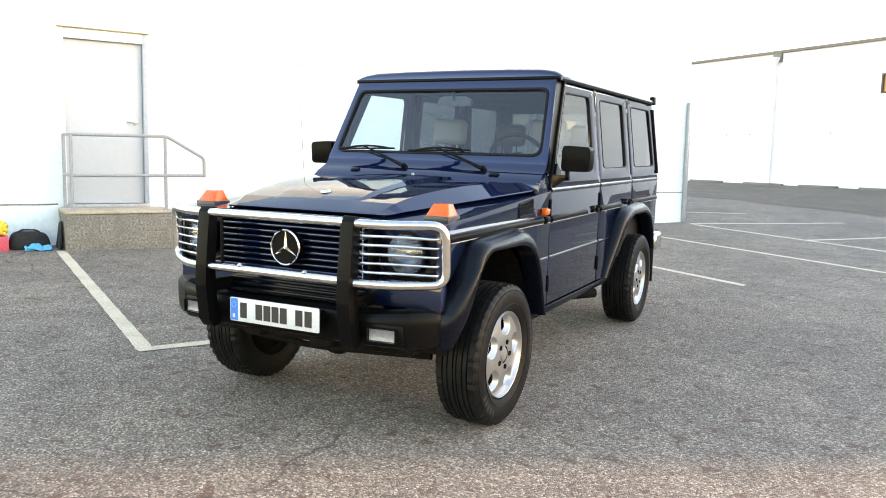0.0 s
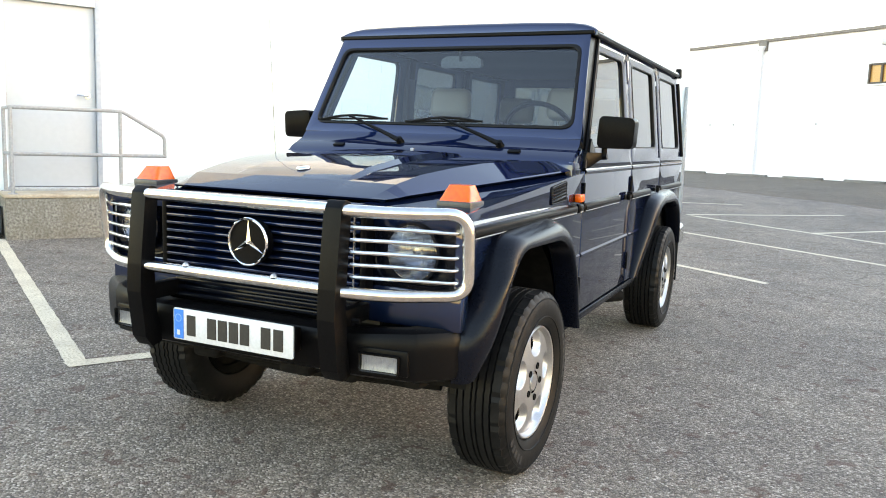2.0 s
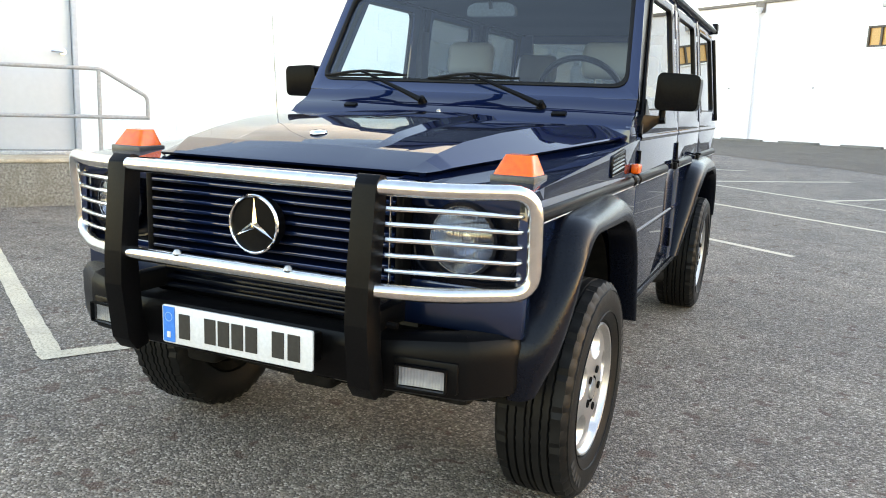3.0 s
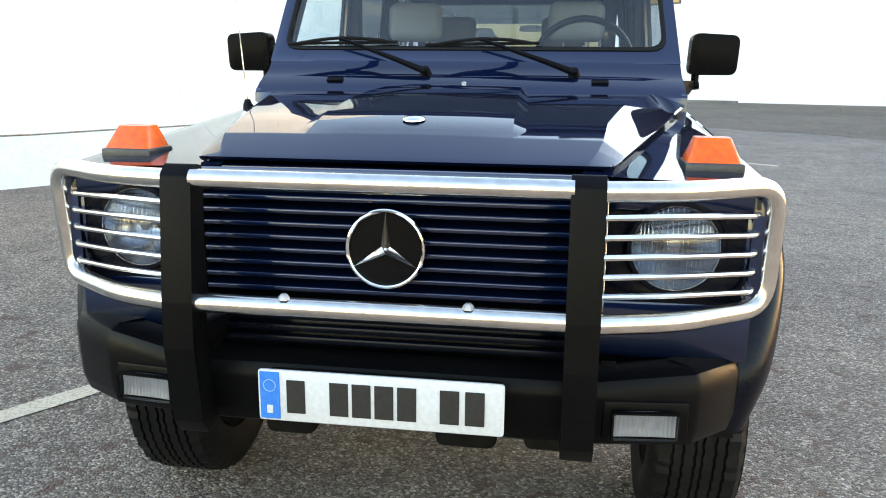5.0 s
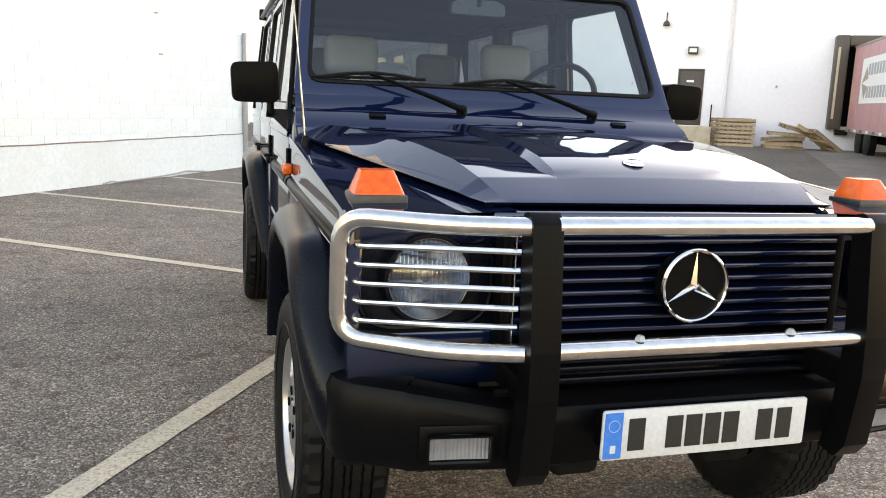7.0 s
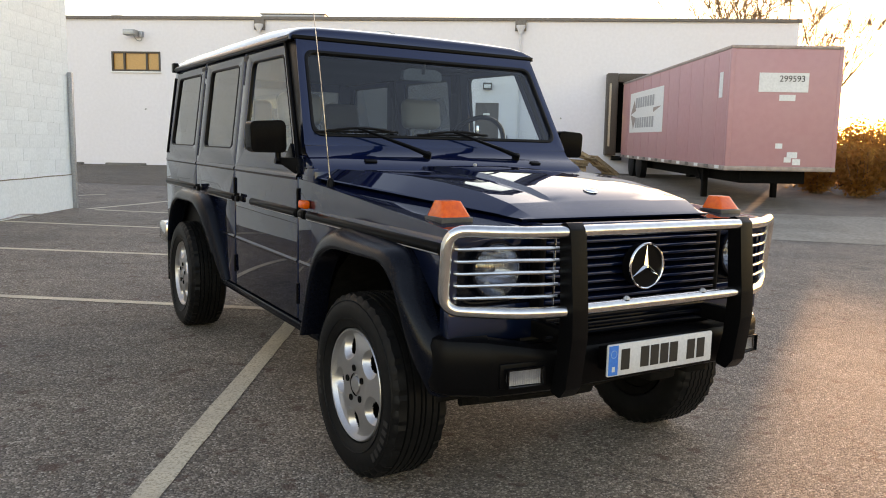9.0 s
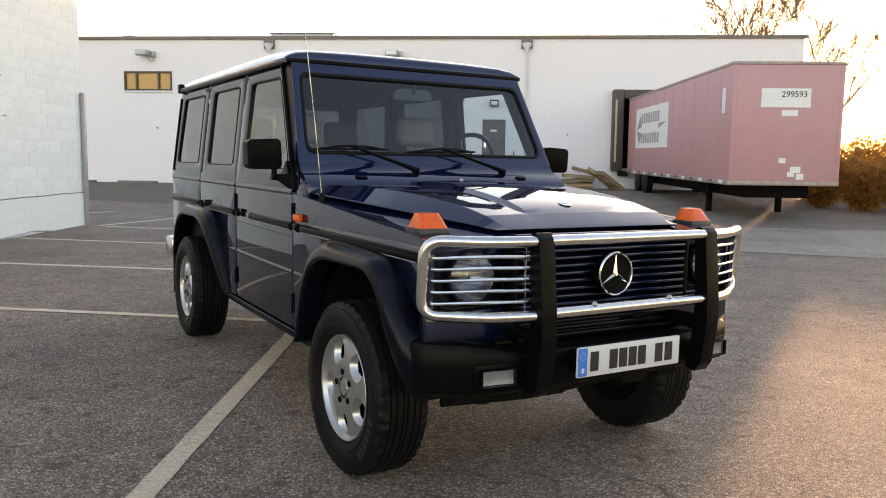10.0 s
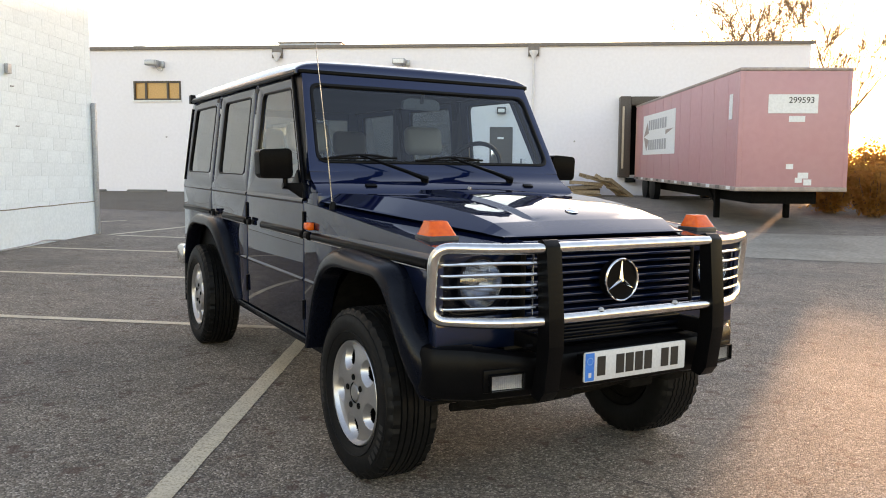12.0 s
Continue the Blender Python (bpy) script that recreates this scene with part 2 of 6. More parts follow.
GALV = surface("galvanised_steel", (0.33, 0.34, 0.36), (0.44, 0.45, 0.47), 0.5, 0.6, 40, stain=(0.3, 0.27, 0.24), stain_scale=5)
RAIL_PAINT = surface("grey_rail_paint", (0.27, 0.275, 0.29), (0.35, 0.355, 0.37), 0.5, 0.1, 40, stain=(0.35, 0.28, 0.22), stain_scale=8, stain_amount=0.5)
DOOR_WHITE = surface("white_door_paint", (0.475, 0.5, 0.54), (0.495, 0.52, 0.56), 0.5, 0, 18, stain=(0.5, 0.51, 0.53), stain_scale=2, stain_amount=0.2)
JAMB_GREY = surface("grey_jamb", (0.34, 0.37, 0.43), (0.4, 0.43, 0.49), 0.55, 0, 20)
BROWN_DOOR = surface("brown_door_paint", (0.05, 0.038, 0.03), (0.07, 0.052, 0.042), 0.55, 0, 20)
FASCIA = surface("brown_roof_edge", (0.13, 0.11, 0.1), (0.18, 0.155, 0.14), 0.6, 0.2, 12, stain=(0.22, 0.2, 0.18), stain_scale=0.6)
AMBER_PANE = surface("amber_board", (0.42, 0.2, 0.045), (0.52, 0.26, 0.07), 0.35, 0, 20, coat=0.3)
LINE_PAINT = surface("worn_line_paint", (0.31, 0.26, 0.185), (0.63, 0.555, 0.43), 0.8, 0, 90, 0.002, 160, stain=(0.4, 0.34, 0.27), stain_scale=3, stain_amount=0.7, ramp=(0.3, 0.55))
# red lightened towards pink: the haze of the sun's flare is in the colour
TRAILER_RED = surface("hazed_red_panel", (0.5, 0.25, 0.265), (0.525, 0.27, 0.285), 0.5, 0.05, 6, stain=(0.5, 0.3, 0.3), stain_scale=0.6, stain_amount=0.5)
TRAILER_RAIL = surface("trailer_rail", (0.3, 0.24, 0.22), (0.4, 0.33, 0.3), 0.5, 0.4, 12)
WOOD = surface("pallet_wood", (0.26, 0.18, 0.11), (0.42, 0.31, 0.2), 0.85, 0, 24, 0.003, 60, stain=(0.18, 0.13, 0.09), stain_scale=4, rand=0.2)
BARK = surface("bark", (0.16, 0.1, 0.06), (0.26, 0.17, 0.1), 0.9, 0, 30, 0.01, 40)
DRY_LEAF = surface("dry_foliage", (0.2, 0.1, 0.025), (0.42, 0.22, 0.06), 0.8, 0, 3, rand=0.2)
_n = DRY_LEAF.node_tree.nodes
_t, _m = _n.new("ShaderNodeBsdfTranslucent"), _n.new("ShaderNodeMixShader")
_t.inputs[0].default_value, _m.inputs[0].default_value = (0.62, 0.33, 0.08, 1), 0.6
DRY_LEAF.node_tree.links.new(_n["Principled BSDF"].outputs[0], _m.inputs[1])
DRY_LEAF.node_tree.links.new(_t.outputs[0], _m.inputs[2])
DRY_LEAF.node_tree.links.new(_m.outputs[0], _n["Material Output"].inputs[0])
WHITE_DECAL = surface("white_decal", (0.7, 0.7, 0.7), (0.78, 0.78, 0.78), 0.5, 0, 20)
CLOTH_BLACK = surface("black_cloth", (0.012, 0.012, 0.014), (0.025, 0.025, 0.028), 0.9, 0, 60, 0.004, 30)
CLOTH_BLUE = surface("blue_cloth", (0.05, 0.36, 0.58), (0.09, 0.46, 0.7), 0.9, 0, 60, 0.004, 60)
CLOTH_YELLOW = surface("yellow_plastic", (0.7, 0.5, 0.03), (0.8, 0.6, 0.06), 0.5, 0, 40)
CLOTH_RED = surface("red_plastic", (0.6, 0.07, 0.1), (0.7, 0.1, 0.14), 0.5, 0, 40)


# ---- mesh helpers ----
def obj(name, bm, material, smooth=35):
    bmesh.ops.recalc_face_normals(bm, faces=bm.faces)
    me = bpy.data.meshes.new(name)
    bm.to_mesh(me)
    bm.free()
    if smooth:
        me.shade_smooth()
        me.set_sharp_from_angle(angle=radians(smooth))
    me.materials.append(material)
    return new(name, me)


def part(name, bm, material, parent, label="", smooth=35):
    ob = obj(name, bm, material, smooth)
    ob.parent = parent
    if label:
        tagged(ob, label)
    return ob


def twin(ob, name, parent, m, label=""):
    """Another object on the same mesh, as a part of parent."""
    o = new(name, ob.data)
    o.parent, o.matrix_local = parent, m
    if label:
        tagged(o, label)
    return o


def thing(name, m, label, category, group="", kind=""):
    e = new(name)
    e.empty_display_size = 0.2
    e.matrix_world = m
    return tagged(e, label, category, group, kind)


def bevel(bm, edges, width, segments=2):
    if width > 0 and edges:
        bmesh.ops.bevel(bm, geom=edges, offset=width, offset_type="OFFSET", segments=segments, profile=0.5, affect="EDGES", clamp_overlap=True)


def box(bm, lo, hi, width=0.0, segments=2, m=None):
    """A bevelled box between two corners, added to bm."""
    k = bmesh.new()
    lo, hi = Vector(lo), Vector(hi)
    bmesh.ops.create_cube(k, size=1, matrix=Matrix.Translation((lo + hi) / 2) @ Matrix.Diagonal((*(hi - lo), 1)))
    bevel(k, k.edges[:], width, segments)
    if m:
        bmesh.ops.transform(k, matrix=m, verts=k.verts)
    return merge(bm, k)


def merge(bm, k):
    idx = {v: bm.verts.new(v.co) for v in k.verts}
    for f in k.faces:
        bm.faces.new([idx[v] for v in f.verts])
    k.free()
    return bm


def rounded(points, radius, steps=4):
    """Closed outline with rounded corners; radius may be one number or one for each corner."""
    out, n = [], len(points)
    rs = radius if isinstance(radius, (list, tuple)) else [radius] * n
    for i in range(n):
        p, a, b = Vector(points[i]), Vector(points[i - 1]), Vector(points[(i + 1) % n])
        r = rs[i]
        if r <= 0:
            out.append(p)
            continue
        u, v = (a - p).normalized(), (b - p).normalized()
        d = min(r / max(math.tan(u.angle(v) / 2), 0.05), (a - p).length * 0.48, (b - p).length * 0.48)
        s, e = p + u * d, p + v * d
        for k in range(steps + 1):
            f = k / steps
            out.append((1 - f) ** 2 * s + 2 * f * (1 - f) * p + f * f * e)
    return out


def bent(points, radius, steps=5):
    """Open path in space with rounded bends."""
    pts = [Vector(p) for p in points]
    out = [pts[0]]
    for a, p, b in zip(pts, pts[1:], pts[2:]):
        u, v = (a - p), (b - p)
        d = min(radius, u.length * 0.48, v.length * 0.48)
        s, e = p + u.normalized() * d, p + v.normalized() * d
        for k in range(steps + 1):
            f = k / steps
            out.append((1 - f) ** 2 * s + 2 * f * (1 - f) * p + f * f * e)
    return out + [pts[-1]]


def tube(bm, path, radius, sides=10, caps=True, closed=False):
    """A round tube along a path; radius one number or one for each point."""
    pts = [Vector(p) for p in path]
    n = len(pts)
    rs = radius if isinstance(radius, (list, tuple)) else [radius] * n
    rings, nrm = [], None
    for i, p in enumerate(pts):
        a, b = (pts[i - 1], pts[(i + 1) % n]) if closed else (pts[max(i - 1, 0)], pts[min(i + 1, n - 1)])
        d = (b - a).normalized()
        if nrm is None:
            nrm = d.orthogonal().normalized()
        nrm = (nrm - d * nrm.dot(d)).normalized()
        c = d.cross(nrm)
        rings.append([bm.verts.new(p + rs[i] * (math.cos(q) * nrm + math.sin(q) * c)) for q in (math.tau * k / sides for k in range(sides))])
    for r, s in zip(rings, rings[1:] + ([rings[0]] if closed else [])):
        for k in range(sides):
            bm.faces.new((r[k], r[(k + 1) % sides], s[(k + 1) % sides], s[k]))
    if caps and not closed:
        bm.faces.new(rings[0][::-1])
        bm.faces.new(rings[-1])
    return bm


def lathe(bm, profile, sides=32, m=None, closed=False):
    """Turns a profile of (radius, height) about the z axis."""
    m = m or Matrix.Identity(4)
    rings = []
    for r, h in profile:
        if r < 1e-6:
            rings.append([bm.verts.new(m @ Vector((0, 0, h)))])
        else:
            rings.append([bm.verts.new(m @ Vector((r * math.cos(q), r * math.sin(q), h))) for q in (math.tau * k / sides for k in range(sides))])
    for a, b in zip(rings, rings[1:] + ([rings[0]] if closed else [])):
        for k in range(sides):
            j = (k + 1) % sides
            q = [x for x in (a[k % len(a)], a[j % len(a)], b[j % len(b)], b[k % len(b)])]
            q = list(dict.fromkeys(q))
            if len(q) > 2:
                bm.faces.new(q)
    return bm


def sheet(outer, holes=(), thick=0.02, edge=0.004, to=None, segments=2):
    """A flat plate cut to an outline (with holes), its face at w = 0 and its back at -thick; to maps (u, v, w) into place."""
    bm = bmesh.new()
    edges = []
    for loop in (outer, *holes):
        vs = [bm.verts.new((p[0], p[1], 0)) for p in loop]
        edges += [bm.edges.new((a, b)) for a, b in zip(vs, vs[1:] + vs[:1])]
    bmesh.ops.triangle_fill(bm, use_beauty=True, edges=edges)
    faces = bm.faces[:]
    if thick:
        ext = bmesh.ops.extrude_face_region(bm, geom=faces)
        bmesh.ops.translate(bm, vec=(0, 0, -thick), verts=[g for g in ext["geom"] if isinstance(g, bmesh.types.BMVert)])
        rim = [e for e in bm.edges if all(abs(v.co.z) < 1e-7 for v in e.verts) and any(abs(v.co.z) > 1e-7 for f in e.link_faces for v in f.verts)]
        bevel(bm, rim, edge, segments)
    if to:
        for v in bm.verts:
            v.co = to(*v.co)
    return bm


def grid_surface(us, vs, f):
    """A mesh over two lists of parameters; f(u, v) gives the place."""
    bm = bmesh.new()
    rows = [[bm.verts.new(f(u, v)) for v in vs] for u in us]
    for a, b in zip(rows, rows[1:]):
        for k in range(len(vs) - 1):
            bm.faces.new((a[k], a[k + 1], b[k + 1], b[k]))
    return bm


def spread_of(a, b, n):
    return [a + (b - a) * i / (n - 1) for i in range(n)]


def lerp_table(table, x):
    """Straight lines between rows of (x, value)."""
    if x <= table[0][0]:
        return table[0][1]
    for (x0, v0), (x1, v1) in zip(table, table[1:]):
        if x <= x1:
            return v0 + (v1 - v0) * (x - x0) / (x1 - x0)
    return table[-1][1]


# ---- the setting ----
def ground_z(x, y):
    """Height of the paving: the car's slope near it, levelling out towards the far building."""
    r = math.hypot(x, y)
    k = min(max((r - 9) / 18, 0), 1)
    k = k * k * (3 - 2 * k)
    return (1 - k) * (-0.0209 * x + 0.0112 * y) + k * 0.42 * min(max((y + 30) / 50, 0), 1)


def on_ground(x, y, up=0.0):
    return Vector((x, y, ground_z(x, y) + up))


def build_ground():
    axis = sorted({round(v, 3) for v in [i * 0.5 for i in range(-30, 31)] + [s * (15 + 1.5 * k) for k in range(1, 25) for s in (-1, 1)] + [s * d for d in (70, 110, 200, 400, 900, 2000) for s in (-1, 1)]})
    bm = grid_surface(axis, axis, lambda x, y: on_ground(x, y))
    ob = obj("ground", bm, ASPHALT, 60)
    tagged(ob, "weathered grey asphalt of a parking lot", "ground", kind="structure")
    return ob


build_ground()


def painted_line(a, b, width=0.1):
    """A worn stripe lying on the paving."""
    a, b = Vector(a), Vector(b)
    d = (b - a).normalized()
    side = Vector((-d.y, d.x)) * width / 2
    n = max(2, int((b - a).length / 0.12))
    rng = random.Random(int(1000 * (a.x + 7 * b.y)))
    bm = bmesh.new()
    rows = []
    for i in range(n + 1):
        p = a + (b - a) * i / n
        w = side * (1 + rng.uniform(-0.07, 0.07))
        q = d * rng.uniform(-0.01, 0.01)
        rows.append([bm.verts.new(on_ground(*(p + w + q), 0.0045)), bm.verts.new(on_ground(*(p - w - q), 0.0045))])
    for r, s in zip(rows, rows[1:]):
        bm.faces.new((r[0], r[1], s[1], s[0]))
    return tagged(obj("parking_line", bm, LINE_PAINT), "worn white parking line painted on the asphalt", "line", "parking lines", "structure")


for a, b in (((-5.75, 2.42), (-1.72, 0.0)), ((-1.71, -0.07), (0.02, 2.86)), ((-4.5, 6.0), (-0.05, 3.08)), ((-3.25, 8.12), (1.43, 5.33)), ((-1.92, 10.42), (2.87, 7.53)),
             ((-0.25, 12.02), (3.5, 9.72)), ((-0.35, 12.16), (2.31, 14.5)), ((1.77, 10.76), (3.25, 12.5)), ((-0.96, 14.65), (0.36, 15.24))):
    painted_line(a, b, 0.105)

# Door building: its face runs at 59.7 degrees from its near corner.
CORNER, WALL_TURN = Vector((-0.565, 12.374)), 59.7
WALL = pose(CORNER.x, CORNER.y, 0, 0, 0, WALL_TURN)  # local x along the face, -y out of it, z up
WALL_TOP, BLOCK, COURSE = 6.2, 0.406, 0.203
DOOR_U0, DOOR_U1, DOOR_Z0, DOOR_Z1 = -11.10, -10.09, 0.64, 2.78


def block_wall():
    """Painted concrete blocks: the mass of the wall behind, courses of blocks as its face."""
    bm = bmesh.new()
    for lo, hi in (((-17, 0.005, -0.4), (DOOR_U0, 0.3, WALL_TOP)), ((DOOR_U1, 0.005, -0.4), (0, 0.3, WALL_TOP)), ((DOOR_U0, 0.005, DOOR_Z1), (DOOR_U1, 0.3, WALL_TOP)), ((DOOR_U0, 0.005, -0.4), (DOOR_U1, 0.3, DOOR_Z0))):
        box(bm, lo, hi)
    box(bm, (-0.3, 0.3, -0.4), (0, 9, WALL_TOP))
    box(bm, (-17, 0.3, WALL_TOP - 0.3), (-0.3, 9, WALL_TOP - 0.1))
    wall = obj("wall_west", bm, WALL_PAINT, 0)
    wall.matrix_world = WALL
    tagged(wall, "white-painted concrete block wall of a low building", "wall", kind="structure")
    return wall


wall_west = block_wall()


# ---- the car (its own frame: y runs from nose to tail, z up, front axle at y = 0) ----
LEAN = pose(0.011, 0, 0, 0, -0.9, 0)  # the body leans a little on its springs
car = thing("off_road_car", SLOPE @ LEAN, "dark blue boxy off-road car with chrome bull bar parked on asphalt", "car")
SIDE, BELT, LEAN_IN = 0.785, 1.158, 0.108
SIDES = (1, -1)


def flank(side, depth=0.0):
    """Maps (y, z, w) of a side panel into place: upright below the belt, leaning in above it."""
    def to(y, z, w):
        return Vector((side * (SIDE - max(0.0, z - BELT) * LEAN_IN + w - depth), y, z))
    return to


def belt_ridge(bm, y0, y1, z, side, proud=0.006, half=0.012, x=SIDE):
    """A pressed line along a side panel."""
    pts = [(-half, 0), (-half * 0.25, proud), (half * 0.25, proud), (half, 0)]
    rows = [[bm.verts.new((side * (x + p - 0.0005), y, z + h)) for h, p in pts] for y in (y0, y1)]
    for k in range(3):
        bm.faces.new((rows[0][k], rows[0][k + 1], rows[1][k + 1], rows[1][k]))


WINDOW_Z0, WINDOW_Z1 = 1.262, 1.748
FRONT_WIN = [(0.86, WINDOW_Z0), (1.66, WINDOW_Z0), (1.655, WINDOW_Z1), (1.14, WINDOW_Z1)]
REAR_WIN = [(1.9, WINDOW_Z0), (2.54, WINDOW_Z0), (2.52, WINDOW_Z1), (1.89, WINDOW_Z1)]
QUARTER_WIN = [(2.8, WINDOW_Z0), (3.5, WINDOW_Z0), (3.41, WINDOW_Z1), (2.77, WINDOW_Z1)]
FRONT_DOOR = [(0.77, 0.475), (1.785, 0.475), (1.785, 1.155), (0.77, 1.155)]
FRONT_DOOR_TOP = [(0.768, 1.161), (1.787, 1.161), (1.779, 1.812), (1.141, 1.812)]
REAR_DOOR = [(1.795, 0.475), (2.02, 0.475), (2.17, 0.66), (2.34, 0.9), (2.46, 0.955), (2.68, 0.955), (2.68, 1.155), (1.795, 1.155)]
REAR_DOOR_TOP = [(1.793, 1.161), (2.682, 1.161), (2.657, 1.812), (1.785, 1.812)]
QUARTER = [(2.69, 0.955), (2.85, 0.99), (3.05, 0.955), (3.2, 0.8), (3.3, 0.56), (3.61, 0.56), (3.63, 1.155), (2.69, 1.155)]
QUARTER_TOP = [(2.688, 1.161), (3.63, 1.161), (3.549, 1.812), (2.663, 1.812)]


def window_set(parent, outline, side, material, name):
    """Pane, rubber seal and raised outer frame of a side window."""
    hole = rounded(outline, 0.045)
    pane = sheet(rounded(outline, 0.045), thick=0.0, to=flank(side, 0.012))
    p = part("window_pane", pane, material, parent, name, 0)
    c = sum((Vector(q) for q in outline), Vector((0, 0))) / len(outline)
    inner = [h + (c - h).normalized() * 0.012 for h in hole]
    part("window_seal", sheet(hole, [inner], 0.016, 0.003, flank(side, -0.001)), SEAL, parent, "black rubber window seal")
    return p


def body_side(side):
    # doors
    for name, low, top, win, glass_of in (("front_door", FRONT_DOOR, FRONT_DOOR_TOP, FRONT_WIN, SIDE_GLASS), ("rear_door", REAR_DOOR, REAR_DOOR_TOP, REAR_WIN, TINTED)):
        bm = sheet(rounded(low, 0.012, 2), thick=0.03, edge=0.005, to=flank(side))
        merge(bm, sheet(rounded(top, 0.003, 2), [rounded(win, 0.045)], 0.03, 0.005, flank(side)))
        y0, y1 = low[0][0] + 0.012, max(p[0] for p in low if p[1] > 0.9) - 0.012
        belt_ridge(bm, y0, y1, BELT - 0.008, side, 0.007, 0.014)
        belt_ridge(bm, y0, min(y1, 2.2), 0.752, side)
        door = part(name, bm, PAINT, car)
        window_set(door, win, side, glass_of, "dark tinted window" if glass_of is TINTED else "clear side window")
        # handle with push button and guard
        hy = y1 - 0.14
        hb = bmesh.new()
        box(hb, (0.785, hy, 0.972), (0.794, hy + 0.085, 0.998), 0.003)
        box(hb, (0.79, hy + 0.045, 0.966), (0.812, hy + 0.082, 1.004), 0.006)
        lathe(hb, [(0, 0.822), (0.008, 0.82), (0.009, 0.812), (0.009, 0.79)], 12, pose(0, hy + 0.064, 1.006, 0, 90, 0) @ pose(0, 0, 0))
        for v in hb.verts:
            v.co.x *= side
        part("door_handle", hb, BLACK_PLASTIC, door, "black plastic door handle")
        for hz in (0.6, 1.05):
            k = bmesh.new()
            tube(k, [(side * (SIDE + 0.004), low[0][0] - 0.004, hz - 0.05), (side * (SIDE + 0.004), low[0][0] - 0.004, hz + 0.05)], [0.006, 0.006], 8)
            part("hinge", k, BLACK_PLASTIC, door)
    # windscreen pillar, closing the side ahead of the front door
    side_of_cowl = sheet([(0.606, 1.161), (0.76, 1.161), (0.813, 1.254), (0.705, 1.254), (0.62, 1.222)], thick=0.03, edge=0.004, to=flank(side, 0.002))
    part("cowl_side", side_of_cowl, PAINT, car)
    post = sheet([(0.705, 1.258), (0.815, 1.258), (1.127, 1.802), (1.005, 1.802), (0.735, 1.31)], thick=0.03, edge=0.004, to=flank(side, 0.002))
    part("windscreen_pillar", post, BLACK_PLASTIC, car, "black windscreen pillar cover")
    # dark posts behind the shut lines of the doors
    for y, top in ((1.79, 1.78), (2.685, 2.66)):
        post = sheet([(y - 0.035, 0.99), (y + 0.035, 0.99), (y + 0.035, 1.16), (top + 0.035, 1.8), (top - 0.035, 1.8), (y - 0.035, 1.16)], thick=0.02, edge=0.002, to=flank(side, 0.0315))
        part("door_post", post, DARK, car)
    # rear quarter
    bm = sheet(rounded(QUARTER, 0.012, 2), thick=0.03, edge=0.005, to=flank(side))
    merge(bm, sheet(rounded(QUARTER_TOP, 0.003, 2), [rounded(QUARTER_WIN, 0.045)], 0.03, 0.005, flank(side)))
    belt_ridge(bm, 2.7, 3.61, BELT - 0.008, side, 0.007, 0.014)
    q = part("rear_quarter_panel", bm, PAINT, car)
    window_set(q, QUARTER_WIN, side, TINTED, "dark tinted rear side window")
    # window guard strip at the tail corner
    k = bmesh.new()
    tube(k, [flank(side, -0.004)(3.595, 1.2, 0), flank(side, -0.004)(3.535, 1.76, 0)], 0.014 if side > 0 else 0.007, 8)
    part("corner_strip", k, BLACK_PLASTIC, car, "black corner strip")
    # front wing: side, stepped top and the band behind the arch
    wing = [(-0.6, 0.78), (-0.52, 0.8), (-0.35, 0.95), (-0.2, 0.985), (0.2, 0.97), (0.34, 0.9), (0.45, 0.7), (0.5, 0.475), (0.76, 0.475), (0.76, 1.144), (0.6, 1.136), (-0.5, 1.056), (-0.6, 1.047)]
    bm = sheet(rounded(wing, 0.008, 2), thick=0.03, edge=0.014, to=flank(side), segments=4)
    belt_ridge(bm, 0.52, 0.75, 0.752, side)
    # sloping shoulder of the wing, from the outer edge in to the bonnet
    ys = spread_of(-0.6, 0.6, 13)
    def shoulder(y, k):
        zo = lerp_table(((-0.6, 1.047), (-0.5, 1.056), (0.6, 1.136)), y)
        x0 = SIDE - 0.006
        x1 = lerp_table(((-0.6, 0.40), (-0.5, 0.42), (0.6, 0.74)), y)
        return Vector((side * (x0 + (x1 - x0) * k), y, zo + 0.005 * (1 - (1 - min(k * 3, 1)) ** 3) + 0.008 * max(0, (k - 0.4) / 0.6) ** 1.2))
    merge(bm, grid_surface(ys, [0, 0.03, 0.06, 0.1, 0.2, 0.3, 0.45, 0.6, 0.8, 1.0], shoulder))
    # pressed ledge above the strip, broad at the lamp and fading towards the door
    rows = []
    for y in spread_of(-0.585, 0.52, 24):
        zt = lerp_table(((-0.6, 1.023), (-0.2, 1.022), (0.2, 1.018), (0.52, 1.011)), y)
        h = zt - 1.004
        out = lerp_table(((-0.6, 0.008), (0.2, 0.006), (0.52, 0.002)), y)
        rows.append([bm.verts.new((side * (SIDE + p - 0.0005), y, z)) for z, p in ((zt, 0), (zt - 0.1 * h, 0.12 * out), (zt - 0.45 * h, 0.5 * out), (zt - 0.8 * h, 0.88 * out), (1.004, out), (0.999, out), (0.994, 0))])
    for a, b in zip(rows, rows[1:]):
        for k in range(len(a) - 1):
            bm.faces.new((a[k], a[k + 1], b[k + 1], b[k]))
    w = part("front_wing", bm, PAINT, car)
